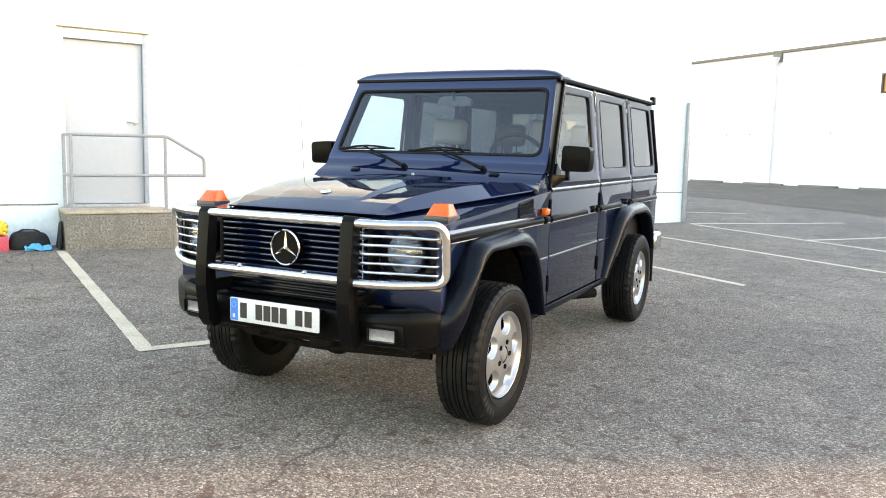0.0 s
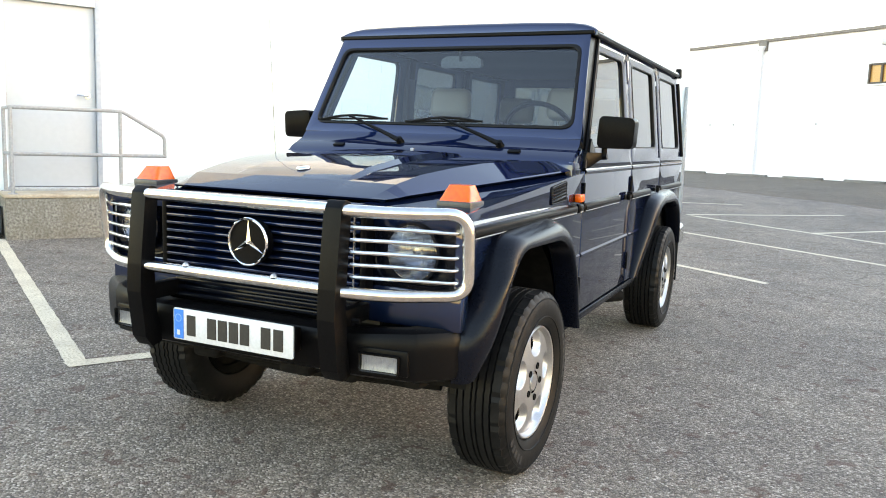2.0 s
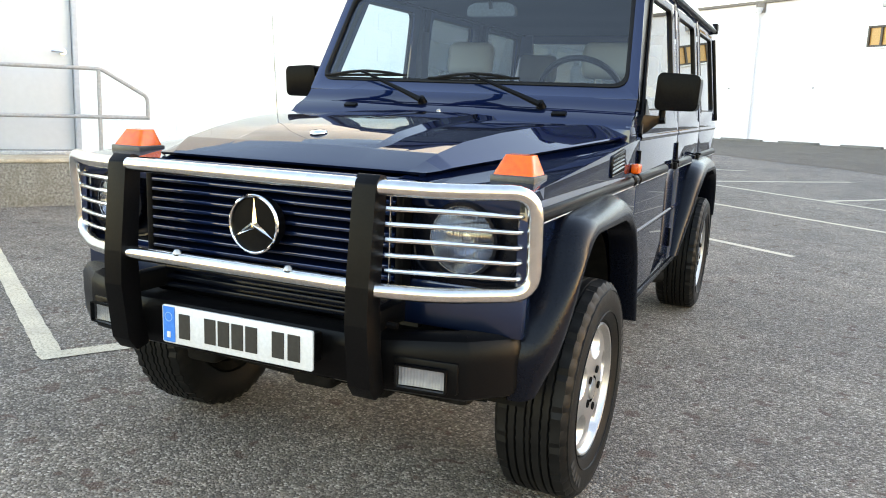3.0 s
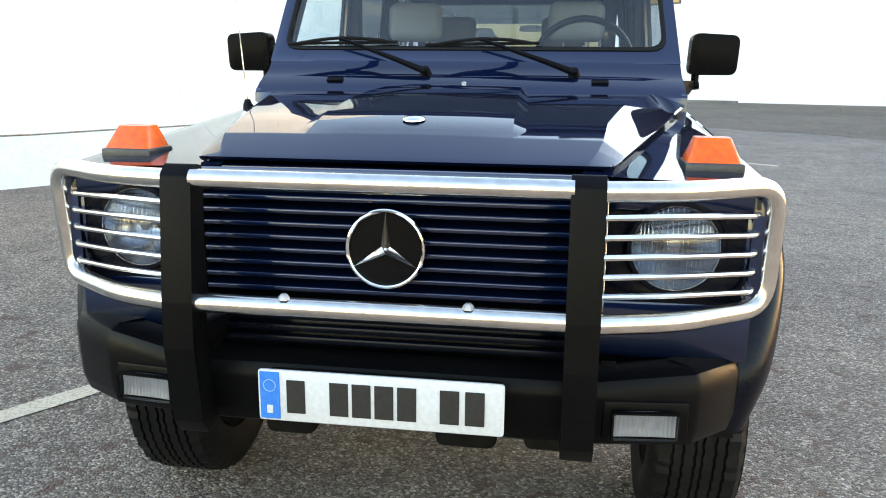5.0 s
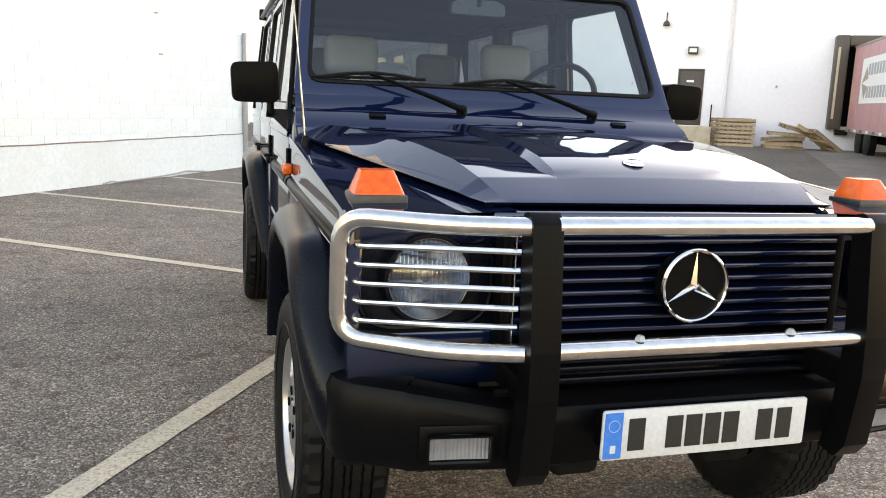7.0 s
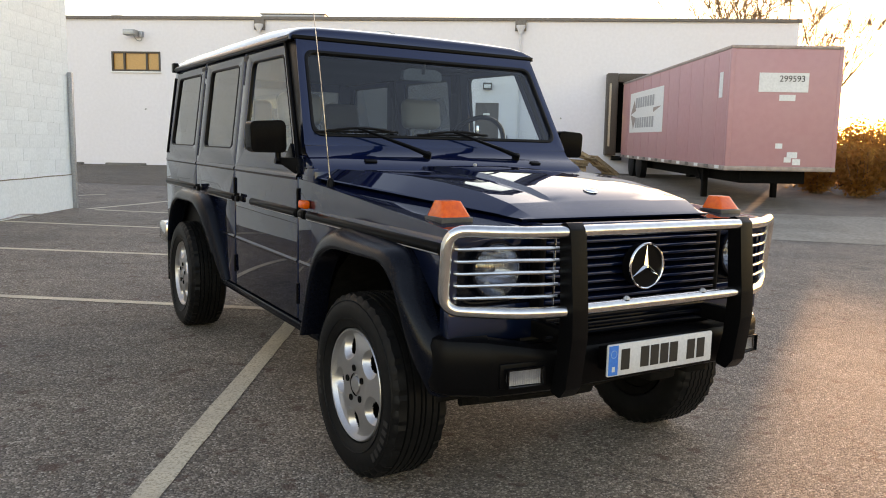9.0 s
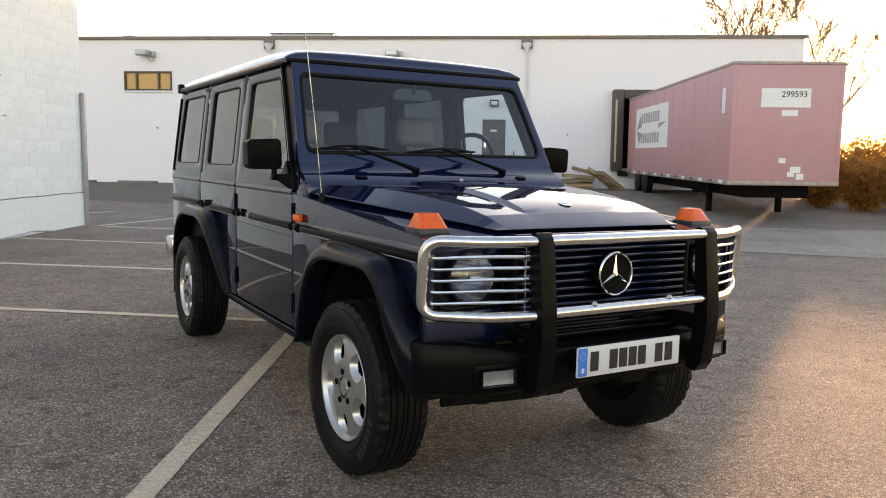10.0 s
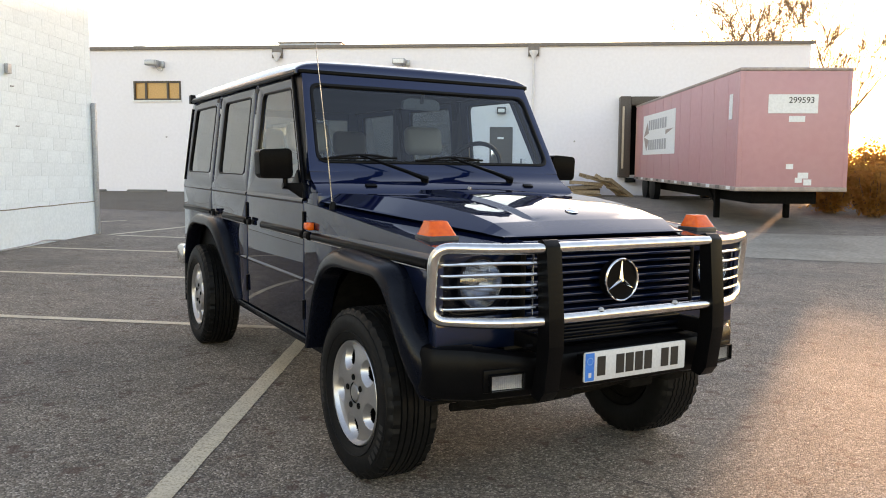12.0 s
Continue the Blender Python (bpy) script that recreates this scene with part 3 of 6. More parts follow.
    # ventilation louvres, on the left wing alone
    if side > 0:
        vent = rounded([(0.27, 1.022), (0.478, 1.03), (0.478, 1.12), (0.27, 1.1)], 0.01, 2)
        hollow = rounded([(0.278, 1.03), (0.471, 1.038), (0.471, 1.112), (0.278, 1.093)], 0.006, 2)
        part("vent_backing", sheet(vent, thick=0.004, edge=0.001, to=flank(side, -0.003)), DARK, w)
        part("vent_frame", sheet(vent, [hollow], 0.008, 0.002, flank(side, -0.007)), FLARE_PLASTIC, w)
        for i in range(5):
            z = 1.037 + 0.0138 * i
            k = bmesh.new()
            ring = [[k.verts.new((side * (SIDE + x), y, z + dz + (y - 0.265) * 0.075)) for x, dz in ((0.002, 0.006), (0.008, 0.0), (0.008, -0.0018), (0.002, 0.0042))] for y in (0.279, 0.47)]
            for m in range(4):
                k.faces.new((ring[0][m], ring[0][(m + 1) % 4], ring[1][(m + 1) % 4], ring[1][m]))
            part("vent_slat", k, FLARE_PLASTIC, w)
    # side repeater lamp
    k = bmesh.new()
    box(k, (SIDE, 0.615, 1.015), (SIDE + 0.034, 0.685, 1.053), 0.009)
    for v in k.verts:
        v.co.x *= side
    part("side_repeater", k, AMBER, w, "small amber side lamp")
    # protective strip with a bright line, in lengths with end pieces
    for y0, y1 in ((-0.56, 0.64), (0.68, 0.745), (0.775, 1.48), (1.8, 2.36), (2.7, 3.59)):
        k = bmesh.new()
        half = [(0.0, 1.004), (0.008, 1.0025), (0.0145, 0.996), (0.018, 0.986), (0.018, 0.978), (0.0145, 0.968), (0.008, 0.9615), (0.0, 0.96)]
        ends = [[k.verts.new((side * (SIDE + p * f), y, z)) for p, z in half] for y, f in ((y0, 0.5), (y0 + 0.01, 1.0), (y1 - 0.01, 1.0), (y1, 0.5))]
        for a, b in zip(ends, ends[1:]):
            for j in range(len(half) - 1):
                k.faces.new((a[j], a[j + 1], b[j + 1], b[j]))
        k.faces.new(ends[0])
        k.faces.new(ends[-1])
        strip = part("side_strip", k, STRIP_PLASTIC, car, "black protective side strip")
        k = bmesh.new()
        box(k, (SIDE + 0.008, y0 + 0.012, 0.9645), (SIDE + 0.0155, y1 - 0.012, 0.9685), 0.001, 1)
        for v in k.verts:
            v.co.x *= side
        part("bright_line", k, GALV, strip, "bright metal line")
    # sill
    bm = bmesh.new()
    box(bm, (SIDE - 0.09, 0.5, 0.41), (SIDE - 0.012, 2.1, 0.468), 0.012)
    box(bm, (SIDE - 0.03, 0.5, 0.435), (SIDE + 0.006, 2.06, 0.466), 0.008)
    for v in bm.verts:
        v.co.x *= side
    part("sill", bm, FLARE_PLASTIC, car)
    # rail that closes the side between the door tops and the roof
    k = bmesh.new()
    box(k, (0.66, 1.06, 1.775), (0.711, 3.54, 1.8095), 0.003, 1)
    for v in k.verts:
        v.co.x *= side
    part("roof_rail", k, DARK, car)
    # roof gutter
    k = bmesh.new()
    tube(k, [(side * 0.73, 1.035, 1.818), (side * 0.73, 3.55, 1.818)], 0.015, 8)
    part("roof_gutter", k, BLACK_PLASTIC, car, "black roof gutter")
    k = bmesh.new()
    box(k, (side * 0.73 - 0.02, 3.49, 1.80), (side * 0.73 + 0.02, 3.56, 1.87), 0.008)
    part("gutter_end", k, BLACK_PLASTIC, car)


for side in SIDES:
    body_side(side)


def arch_flare(side, outer, inner):
    """A plastic wheel-arch flare: a shelf that runs out from its seat on the body, a rounded shoulder, an upright face and a lip turned in."""
    a, b = bent(outer, 0.09, 4), bent(inner, 0.09, 4)
    bm = bmesh.new()
    rows = []
    for p, q in zip(a, b):
        row = [q + Vector((-0.004, 0, 0)), q.copy()]
        for i in range(1, 10):
            f = i / 9 * math.pi / 2
            u, v = math.sin(f) ** 0.85, (1 - math.cos(f)) ** 1.05
            row.append(Vector((q.x + (p.x - q.x) * u, q.y + (p.y - q.y) * v, q.z + (p.z - q.z) * v)))
        lip = (p - q)
        lip.x = 0
        lip = lip.normalized() * 0.012 if lip.length > 1e-6 else Vector((0, 0, -0.012))
        row += [p + lip * 0.7 + Vector((-0.003, 0, 0)), p + lip + Vector((-0.012, 0, 0)), p + lip + Vector((-0.1, 0, 0))]
        rows.append([bm.verts.new((side * v.x, v.y, v.z)) for v in row])
    for r, s in zip(rows, rows[1:]):
        for k in range(len(r) - 1):
            bm.faces.new((r[k], r[k + 1], s[k + 1], s[k]))
    bm.faces.new(rows[0])
    bm.faces.new(rows[-1])
    return bm


FRONT_ARCH = [(0.80, -0.51, 0.487), (0.845, -0.483, 0.59), (0.868, -0.445, 0.70), (0.884, -0.40, 0.835), (0.885, -0.30, 0.915), (0.885, 0.16, 0.91), (0.885, 0.30, 0.855), (0.885, 0.385, 0.73), (0.88, 0.485, 0.47)]
FRONT_SEAT = [(0.735, -0.55, 0.475), (0.755, -0.575, 0.60), (0.768, -0.535, 0.69), (0.772, -0.465, 0.80), (0.772, -0.38, 0.965), (0.772, 0.2, 0.985), (0.772, 0.37, 0.925), (0.772, 0.46, 0.76), (0.772, 0.55, 0.47)]
REAR_ARCH = [(0.815, 2.0, 0.47), (0.85, 2.125, 0.66), (0.882, 2.27, 0.86), (0.885, 2.42, 0.915), (0.885, 2.88, 0.91), (0.885, 3.03, 0.85), (0.88, 3.16, 0.70), (0.87, 3.24, 0.56)]
REAR_SEAT = [(0.772, 1.945, 0.47), (0.772, 2.07, 0.69), (0.772, 2.215, 0.925), (0.772, 2.38, 0.98), (0.772, 2.9, 0.985), (0.772, 3.1, 0.91), (0.772, 3.24, 0.74), (0.772, 3.32, 0.56)]
for side in SIDES:
    for arch, seat_line in ((FRONT_ARCH, FRONT_SEAT), (REAR_ARCH, REAR_SEAT)):
        part("wheel_arch_flare", arch_flare(side, arch, seat_line), FLARE_PLASTIC, car, "dark plastic wheel arch flare", 50)
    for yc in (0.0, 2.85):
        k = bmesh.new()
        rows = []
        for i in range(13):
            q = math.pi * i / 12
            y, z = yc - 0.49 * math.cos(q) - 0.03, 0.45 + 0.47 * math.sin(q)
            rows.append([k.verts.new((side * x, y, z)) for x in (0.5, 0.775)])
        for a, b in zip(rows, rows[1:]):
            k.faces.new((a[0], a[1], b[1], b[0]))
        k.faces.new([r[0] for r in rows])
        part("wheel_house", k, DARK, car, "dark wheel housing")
    k = bmesh.new()
    box(k, (side * 0.735 - 0.12, 3.3, 0.26), (side * 0.735 + 0.12, 3.315, 0.56), 0.004)
    part("mud_flap", k, RUBBER, car, "black rubber mud flap")

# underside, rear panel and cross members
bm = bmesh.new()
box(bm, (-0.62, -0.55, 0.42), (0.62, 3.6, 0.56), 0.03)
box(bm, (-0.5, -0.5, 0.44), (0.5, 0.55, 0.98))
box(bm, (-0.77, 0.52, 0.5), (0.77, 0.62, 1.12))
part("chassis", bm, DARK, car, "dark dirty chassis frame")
bm = bmesh.new()
box(bm, (-0.77, 3.57, 0.55), (0.77, 3.62, 1.2), 0.01)
box(bm, (-0.70, 3.49, 1.2), (-0.6, 3.54, 1.82), 0.01)
box(bm, (0.6, 3.49, 1.2), (0.70, 3.54, 1.82), 0.01)
box(bm, (-0.6, 3.49, 1.72), (0.6, 3.54, 1.82), 0.01)
box(bm, (-0.6, 3.49, 1.2), (0.6, 3.54, 1.26), 0.01)
part("tail_panel", bm, PAINT, car)
bm = bmesh.new()
box(bm, (-0.82, 3.58, 0.5), (0.82, 3.8, 0.66), 0.03, 3)
part("rear_bumper", bm, STEEL, car, "bright metal rear bumper")
for y in (0.0, 2.85):
    bm = bmesh.new()
    tube(bm, [(-0.64, y, 0.37), (0.64, y, 0.37)], 0.045, 12)
    lathe(bm, [(0, -0.13), (0.09, -0.12), (0.15, -0.05), (0.15, 0.05), (0.09, 0.12), (0, 0.13)], 20, pose(-0.16, y, 0.37, 90, 0, 0))
    part("axle", bm, DARK, car, "dirty axle with differential")
bm = bmesh.new()
tube(bm, bent([(-0.55, -0.32, 0.36), (-0.1, -0.34, 0.34), (0.58, -0.3, 0.37)], 0.1), 0.018, 8)
part("steering_rod", bm, DARK, car)
bm = bmesh.new()
tube(bm, bent([(0.5, 1.5, 0.36), (0.62, 1.75, 0.36), (0.74, 1.92, 0.36)], 0.1), 0.035, 12)
part("exhaust", bm, DARK, car, "short side exhaust pipe")


# bonnet
def bonnet():
    def edge_x(y):
        return lerp_table(((-0.56, 0.468), (-0.5, 0.488), (0.57, 0.772), (0.6, 0.776)), y)

    def rise(y, a, b):
        return a + (b - a) * (y + 0.49) / 1.06

    ys = [-0.562, -0.556, -0.545, -0.5, -0.46, -0.455, -0.45, -0.43, -0.4, -0.36, -0.3, -0.25, -0.2, -0.1, 0.0, 0.1, 0.2, 0.3, 0.4, 0.5, 0.57, 0.6]
    stations = ["c", "b1", "b2", "b3", "f", "r0", "r1", "e0", "e1", "e2"]

    def place(y, s):
        e = edge_x(y)
        front = min(max((y + 0.562) / 0.107, 0), 1)
        drop = 1.074
        zo = lerp_table(((-0.455, 1.119), (-0.3, 1.149), (-0.1, 1.173), (0.1, 1.189), (0.4, 1.199), (0.6, 1.196)), y)
        zf = zo + 0.002
        zc = zf + lerp_table(((-0.455, 0.0), (-0.4, 0.009), (-0.3, 0.014), (0.4, 0.02), (0.6, 0.014)), y)
        ze = rise(y, 1.081, 1.157)
        bx = lerp_table(((-0.455, 0.245), (-0.30, 0.24), (0.57, 0.215)), y)
        lean = lerp_table(((-0.455, 0.004), (-0.40, 0.03), (0.3, 0.026), (0.6, 0.02)), y)
        rw = lerp_table(((-0.455, 0.05), (-0.3, 0.075), (0.1, 0.1), (0.6, 0.1)), y)
        x, z = {"c": (0, zc + 0.004), "b1": (bx * 0.6, zc + 0.003), "b2": (bx, zc), "b3": (bx + lean, zf), "f": ((bx + lean + e - rw) / 2, (zf + zo) / 2 + 0.001), "r0": (e - rw - 0.006, zo + 0.0005), "r1": (e - rw, zo),
                "e0": (e - 0.005, ze + 0.005), "e1": (e, ze), "e2": (e - 0.02, ze - 0.012)}[s]
        if front < 1:
            z = drop + (z - drop) * front ** 0.92
            if s == "e2":
                z = min(z, drop - 0.008)
        return x, y, z

    bm = bmesh.new()
    rows = []
    for y in ys:
        half = [Vector(place(y, s)) for s in stations]
        full = [Vector((-p.x, p.y, p.z)) for p in half[:0:-1]] + half
        rows.append([bm.verts.new(p) for p in full])
    for a, b in zip(rows, rows[1:]):
        for k in range(len(a) - 1):
            bm.faces.new((a[k], a[k + 1], b[k + 1], b[k]))
    low = [bm.verts.new(v.co + Vector((0, 0.008, -0.008))) for v in rows[0]]
    for k in range(len(low) - 1):
        bm.faces.new((low[k], low[k + 1], rows[0][k + 1], rows[0][k]))
    return part("bonnet", bm, PAINT, car, smooth=11)


hood = bonnet()
bm = bmesh.new()
lathe(bm, [(0.0, 0.008), (0.02, 0.007), (0.027, 0.003), (0.028, 0.0)], 24, pose(0, -0.37, 1.1545, 10, 0, 0))
part("badge", bm, CHROME, hood, "small round bright badge")

# front panel, headlamp panels, grille
bm = bmesh.new()
box(bm, (-0.46, -0.6, 1.0), (0.46, -0.54, 1.058), 0.008)
box(bm, (-0.775, -0.585, 0.655), (0.775, -0.52, 0.79), 0.012)
part("front_panel", bm, PAINT, car)
for s in (-1, 1):
    bm = bmesh.new()
    box(bm, (min(s * 0.42, s * 0.78), -0.6, 0.985), (max(s * 0.42, s * 0.78), -0.54, 1.052), 0.012)
    box(bm, (min(s * 0.745, s * 0.78), -0.59, 0.78), (max(s * 0.745, s * 0.78), -0.54, 1.0), 0.01)
    part("lamp_surround", bm, PAINT, car)
bm = bmesh.new()
box(bm, (-0.46, -0.56, 0.64), (0.46, -0.54, 1.02))
part("grille_backing", bm, GRILLE_DARK, car)
for s in (-1, 1):
    k = bmesh.new()
    tube(k, bent([(s * 0.45, -0.588, 0.748), (s * 0.62, -0.59, 0.75), (s * 0.74, -0.588, 0.762), (s * 0.782, -0.57, 0.81)], 0.05), 0.005, 6)
    part("panel_edge", k, PAINT, car)
grille = part("grille", merge(sheet(rounded([(-0.45, 0.755), (0.45, 0.755), (0.45, 1.035), (-0.45, 1.035)], 0.02), [rounded([(-0.425, 0.77), (0.425, 0.77), (0.425, 1.02), (-0.425, 1.02)], 0.015)], 0.05, 0.006, lambda u, v, w: Vector((u, -0.645 - w, v))), bmesh.new()), BLACK_PLASTIC, car, "dark slatted grille")
slat = bmesh.new()
box(slat, (-0.424, -0.646, -0.006), (0.424, -0.60, 0.004), 0.002)
for v in slat.verts:
    v.co.z += (v.co.y + 0.648) * 0.35
first = part("grille_slat", slat, PAINT, grille)
for i in range(8):
    z = 0.792 + 0.0292 * i
    if i == 0:
        first.location.z = z
    else:
        twin(first, "grille_slat", grille, pose(0, 0, z))
for z in (0.665, 0.692, 0.72):
    k = bmesh.new()
    box(k, (-0.4, -0.625, z - 0.008), (0.4, -0.57, z + 0.008), 0.004)
    part("lower_slat", k, FLARE_PLASTIC, car)
# round emblem: ring and three arms
bm = bmesh.new()
lathe(bm, [(0.084, 0.0), (0.0865, 0.005), (0.0845, 0.0095), (0.081, 0.011), (0.078, 0.009), (0.0765, 0.005), (0.0765, 0.0)], 56, pose(0, -0.69, 0.903, 90, 0, 0), True)
ring = part("emblem_ring", bm, CHROME, grille, "bright round emblem on the grille")
bm = bmesh.new()
lathe(bm, [(0, 0.001), (0.0765, 0.001), (0.0765, -0.04), (0, -0.04)], 40, pose(0, -0.69, 0.903, 90, 0, 0))
part("emblem_disc", bm, BLACK_PLASTIC, ring)
for k in range(3):
    q = math.pi / 2 + math.tau * k / 3
    d, t = Vector((math.cos(q), math.sin(q))), Vector((-math.sin(q), math.cos(q)))
    bm = bmesh.new()
    vs = [bm.verts.new((p.x, -0.69 - h, 0.903 + p.y)) for p, h in ((d * 0.078, 0.003), (t * 0.0105, 0.003), (t * -0.0105, 0.003), (d * -0.006, 0.014))]
    bm.faces.new((vs[0], vs[1], vs[3]))
    bm.faces.new((vs[0], vs[3], vs[2]))
    part("emblem_arm", bm, CHROME, ring, smooth=0)


def headlamp(side):
    bm = sheet(rounded([(0.43, 0.785), (0.765, 0.785), (0.775, 1.0), (0.43, 1.0)], 0.02), [[(0.603 + 0.098 * math.cos(q), 0.911 + 0.098 * math.sin(q)) for q in spread_of(0, math.tau, 29)[:-1]]], 0.03, 0.004, lambda u, v, w: Vector((side * u, -0.585 - w, v)))
    lamp = part("headlamp", bm, FLARE_PLASTIC, car, "round headlamp behind a steel guard")
    m = Matrix.Translation((side * 0.603, -0.60, 0.911)) @ pose(0, 0, 0, 90, 0, 0)
    k = bmesh.new()
    lathe(k, [(0.100, -0.03), (0.104, 0.0), (0.100, 0.012), (0.091, 0.012), (0.089, 0.0)], 36, m)
    part("lamp_ring", k, FLARE_PLASTIC, lamp)
    k = bmesh.new()
    tube(k, [m @ Vector((0.0915 * math.cos(q), 0.0915 * math.sin(q), 0.008)) for q in spread_of(0, math.tau, 41)[:-1]], 0.0022, 6, closed=True)
    part("lens_rim", k, STEEL, lamp, "thin bright lens rim")
    k = bmesh.new()
    lathe(k, [(0.012, -0.07), (0.03, -0.068), (0.06, -0.045), (0.082, -0.015), (0.09, 0.004)], 36, m)
    lathe(k, [(0.0, -0.02), (0.014, -0.022), (0.016, -0.07)], 16, m)
    part("reflector", k, REFLECTOR, lamp, "bright reflector")
    k = bmesh.new()
    loop = rounded([(0.455, 0.8), (0.755, 0.8), (0.762, 0.99), (0.455, 0.99)], [0.09, 0.09, 0.03, 0.03], 6)
    tube(k, [(side * p[0], -0.59, p[1]) for p in loop], 0.0055, 6, closed=True)
    part("bezel", k, FLARE_PLASTIC, lamp)
    # domed lens with vertical flutes moulded into it
    def dome(u, v):
        x = 0.0905 * math.sin(u * math.pi / 2)
        y = math.sqrt(max(0.0, 0.0905 ** 2 - x * x)) * v
        return m @ Vector((x, y, 0.026 * (1 - (x * x + y * y) / 0.0905 ** 2) + 0.004 + 0.0016 * abs(math.sin(x * 370)) * (1 - v * v) * (1 - u * u)))

    lens = part("lens", grid_surface(spread_of(-1, 1, 91), spread_of(-1, 1, 13), dome), LENS, lamp, "clear fluted lens", 30)
    k = bmesh.new()
    for i in range(23):
        u = -0.82 + 1.64 * i / 22
        merge(k, grid_surface([u - 0.006, u + 0.006], spread_of(-0.97, 0.97, 9), lambda a, v: dome(a, v) + Vector((0, -0.0012, 0))))
    tagged(part("fluting", k, FLUTE, lens, "vertical fluting of the lens", 30), kind="stuff")


for side in SIDES:
    headlamp(side)


def wing_lamp(side):
    """Amber turn lamp on the wing: black foot, tapering ribbed lens."""
    k = bmesh.new()
    box(k, (0.627, -0.492, 1.05), (0.754, -0.373, 1.0785), 0.005)
    for v in k.verts:
        v.co.x *= side
    foot = part("turn_lamp", k, TRIM_GREY, car, "amber turn lamp on the front wing")
    k = bmesh.new()
    lo = rounded([(0.632, -0.487), (0.749, -0.487), (0.749, -0.378), (0.632, -0.378)], 0.014, 3)
    hi = rounded([(0.652, -0.452), (0.729, -0.452), (0.729, -0.392), (0.652, -0.392)], 0.012, 3)
    rows = [[k.verts.new((side * p[0], p[1], z)) for p in ring] for ring, z in ((lo, 1.077), ([a * 0.93 + b * 0.07 for a, b in zip(lo, hi)], 1.083), ([a * 0.1 + b * 0.9 for a, b in zip(lo, hi)], 1.126), (hi, 1.131))]
    for a, b in zip(rows, rows[1:]):
        for j in range(len(a)):
            k.faces.new((a[j], a[(j + 1) % len(a)], b[(j + 1) % len(a)], b[j]))
    k.faces.new(rows[-1])
    lens = part("lens", k, AMBER, foot, "amber ribbed plastic lens")
    k = bmesh.new()
    for i in range(9):
        x = 0.651 + 0.0099 * i
        tube(k, [(side * x, -0.478, 1.0885), (side * (0.6905 + (x - 0.6905) * 0.86), -0.4555, 1.117)], 0.0022, 5)
    tagged(part("lens_ribbing", k, AMBER, foot), kind="stuff")
    return foot


for side in SIDES:
    wing_lamp(side)

# ---- bull bar ----
bar = new("bull_bar")
bar.parent = car
tagged(bar, "polished steel bull bar with black rubber-faced uprights")
for s in (-1, 1):
    prof = [(-0.735, 1.075), (-0.765, 1.082), (-0.79, 1.06), (-0.818, 0.80), (-0.822, 0.70), (-0.80, 0.53), (-0.77, 0.49), (-0.72, 0.5), (-0.745, 0.62), (-0.755, 0.78), (-0.735, 1.02)]
    k = sheet(rounded(prof, 0.012, 3), thick=0.066, edge=0.012, to=lambda u, v, w: Vector((s * 0.412 + 0.033 + w, u, v)), segments=3)
    part("upright", k, BLACK_PLASTIC, bar, "black rubber-faced upright")
for z, y in ((1.052, -0.772), (0.795, -0.79)):
    k = bmesh.new()
    tube(k, [(-0.385, y, z), (0.385, y, z)], 0.0205, 16)
    part("cross_tube", k, STEEL, bar)
for s in (-1, 1):
    k = bmesh.new()
    path = bent([(s * 0.44, -0.765, 1.05), (s * 0.60, -0.72, 1.048), (s * 0.798, -0.605, 1.05), (s * 0.796, -0.58, 0.785), (s * 0.60, -0.715, 0.783), (s * 0.44, -0.775, 0.788)], 0.065, 6)
    tube(k, path, 0.0205, 16)
    part("lamp_guard", k, STEEL, bar, "bent steel headlamp guard tube")
    for i in range(5):
        z = 0.833 + 0.04 * i
        k = bmesh.new()
        tube(k, bent([(s * 0.445, -0.735, z), (s * 0.60, -0.70, z + 0.002), (s * 0.765, -0.612, z - 0.006), (s * 0.768, -0.56, z - 0.004)], 0.04, 5), 0.0064, 8)
        part("guard_rod", k, STEEL, bar)
    for x, y, half in ((0.452, -0.722, 0.0015), (0.765, -0.575, 0.003)):
        k = bmesh.new()
        box(k, (s * x - half, y - 0.006, 0.80), (s * x + half, y + 0.006, 1.04), half * 0.6, 1)
        part("guard_strip", k, STEEL, bar)
    k = bmesh.new()
    lathe(k, [(0.0, 0.012), (0.006, 0.012), (0.011, 0.007), (0.013, 0.0)], 6, pose(s * 0.189, -0.796, 0.813))
    part("bolt", k, GALV, bar, "domed bolt")
    k = bmesh.new()
    box(k, (s * 0.412 - 0.02, -0.74, 0.66), (s * 0.412 + 0.02, -0.55, 0.72), 0.006)
    tube(k, [(s * 0.455, -0.73, 0.69), (s * 0.485, -0.73, 0.69)], 0.009, 6)
    part("bracket", k, BLACK_PLASTIC, bar)


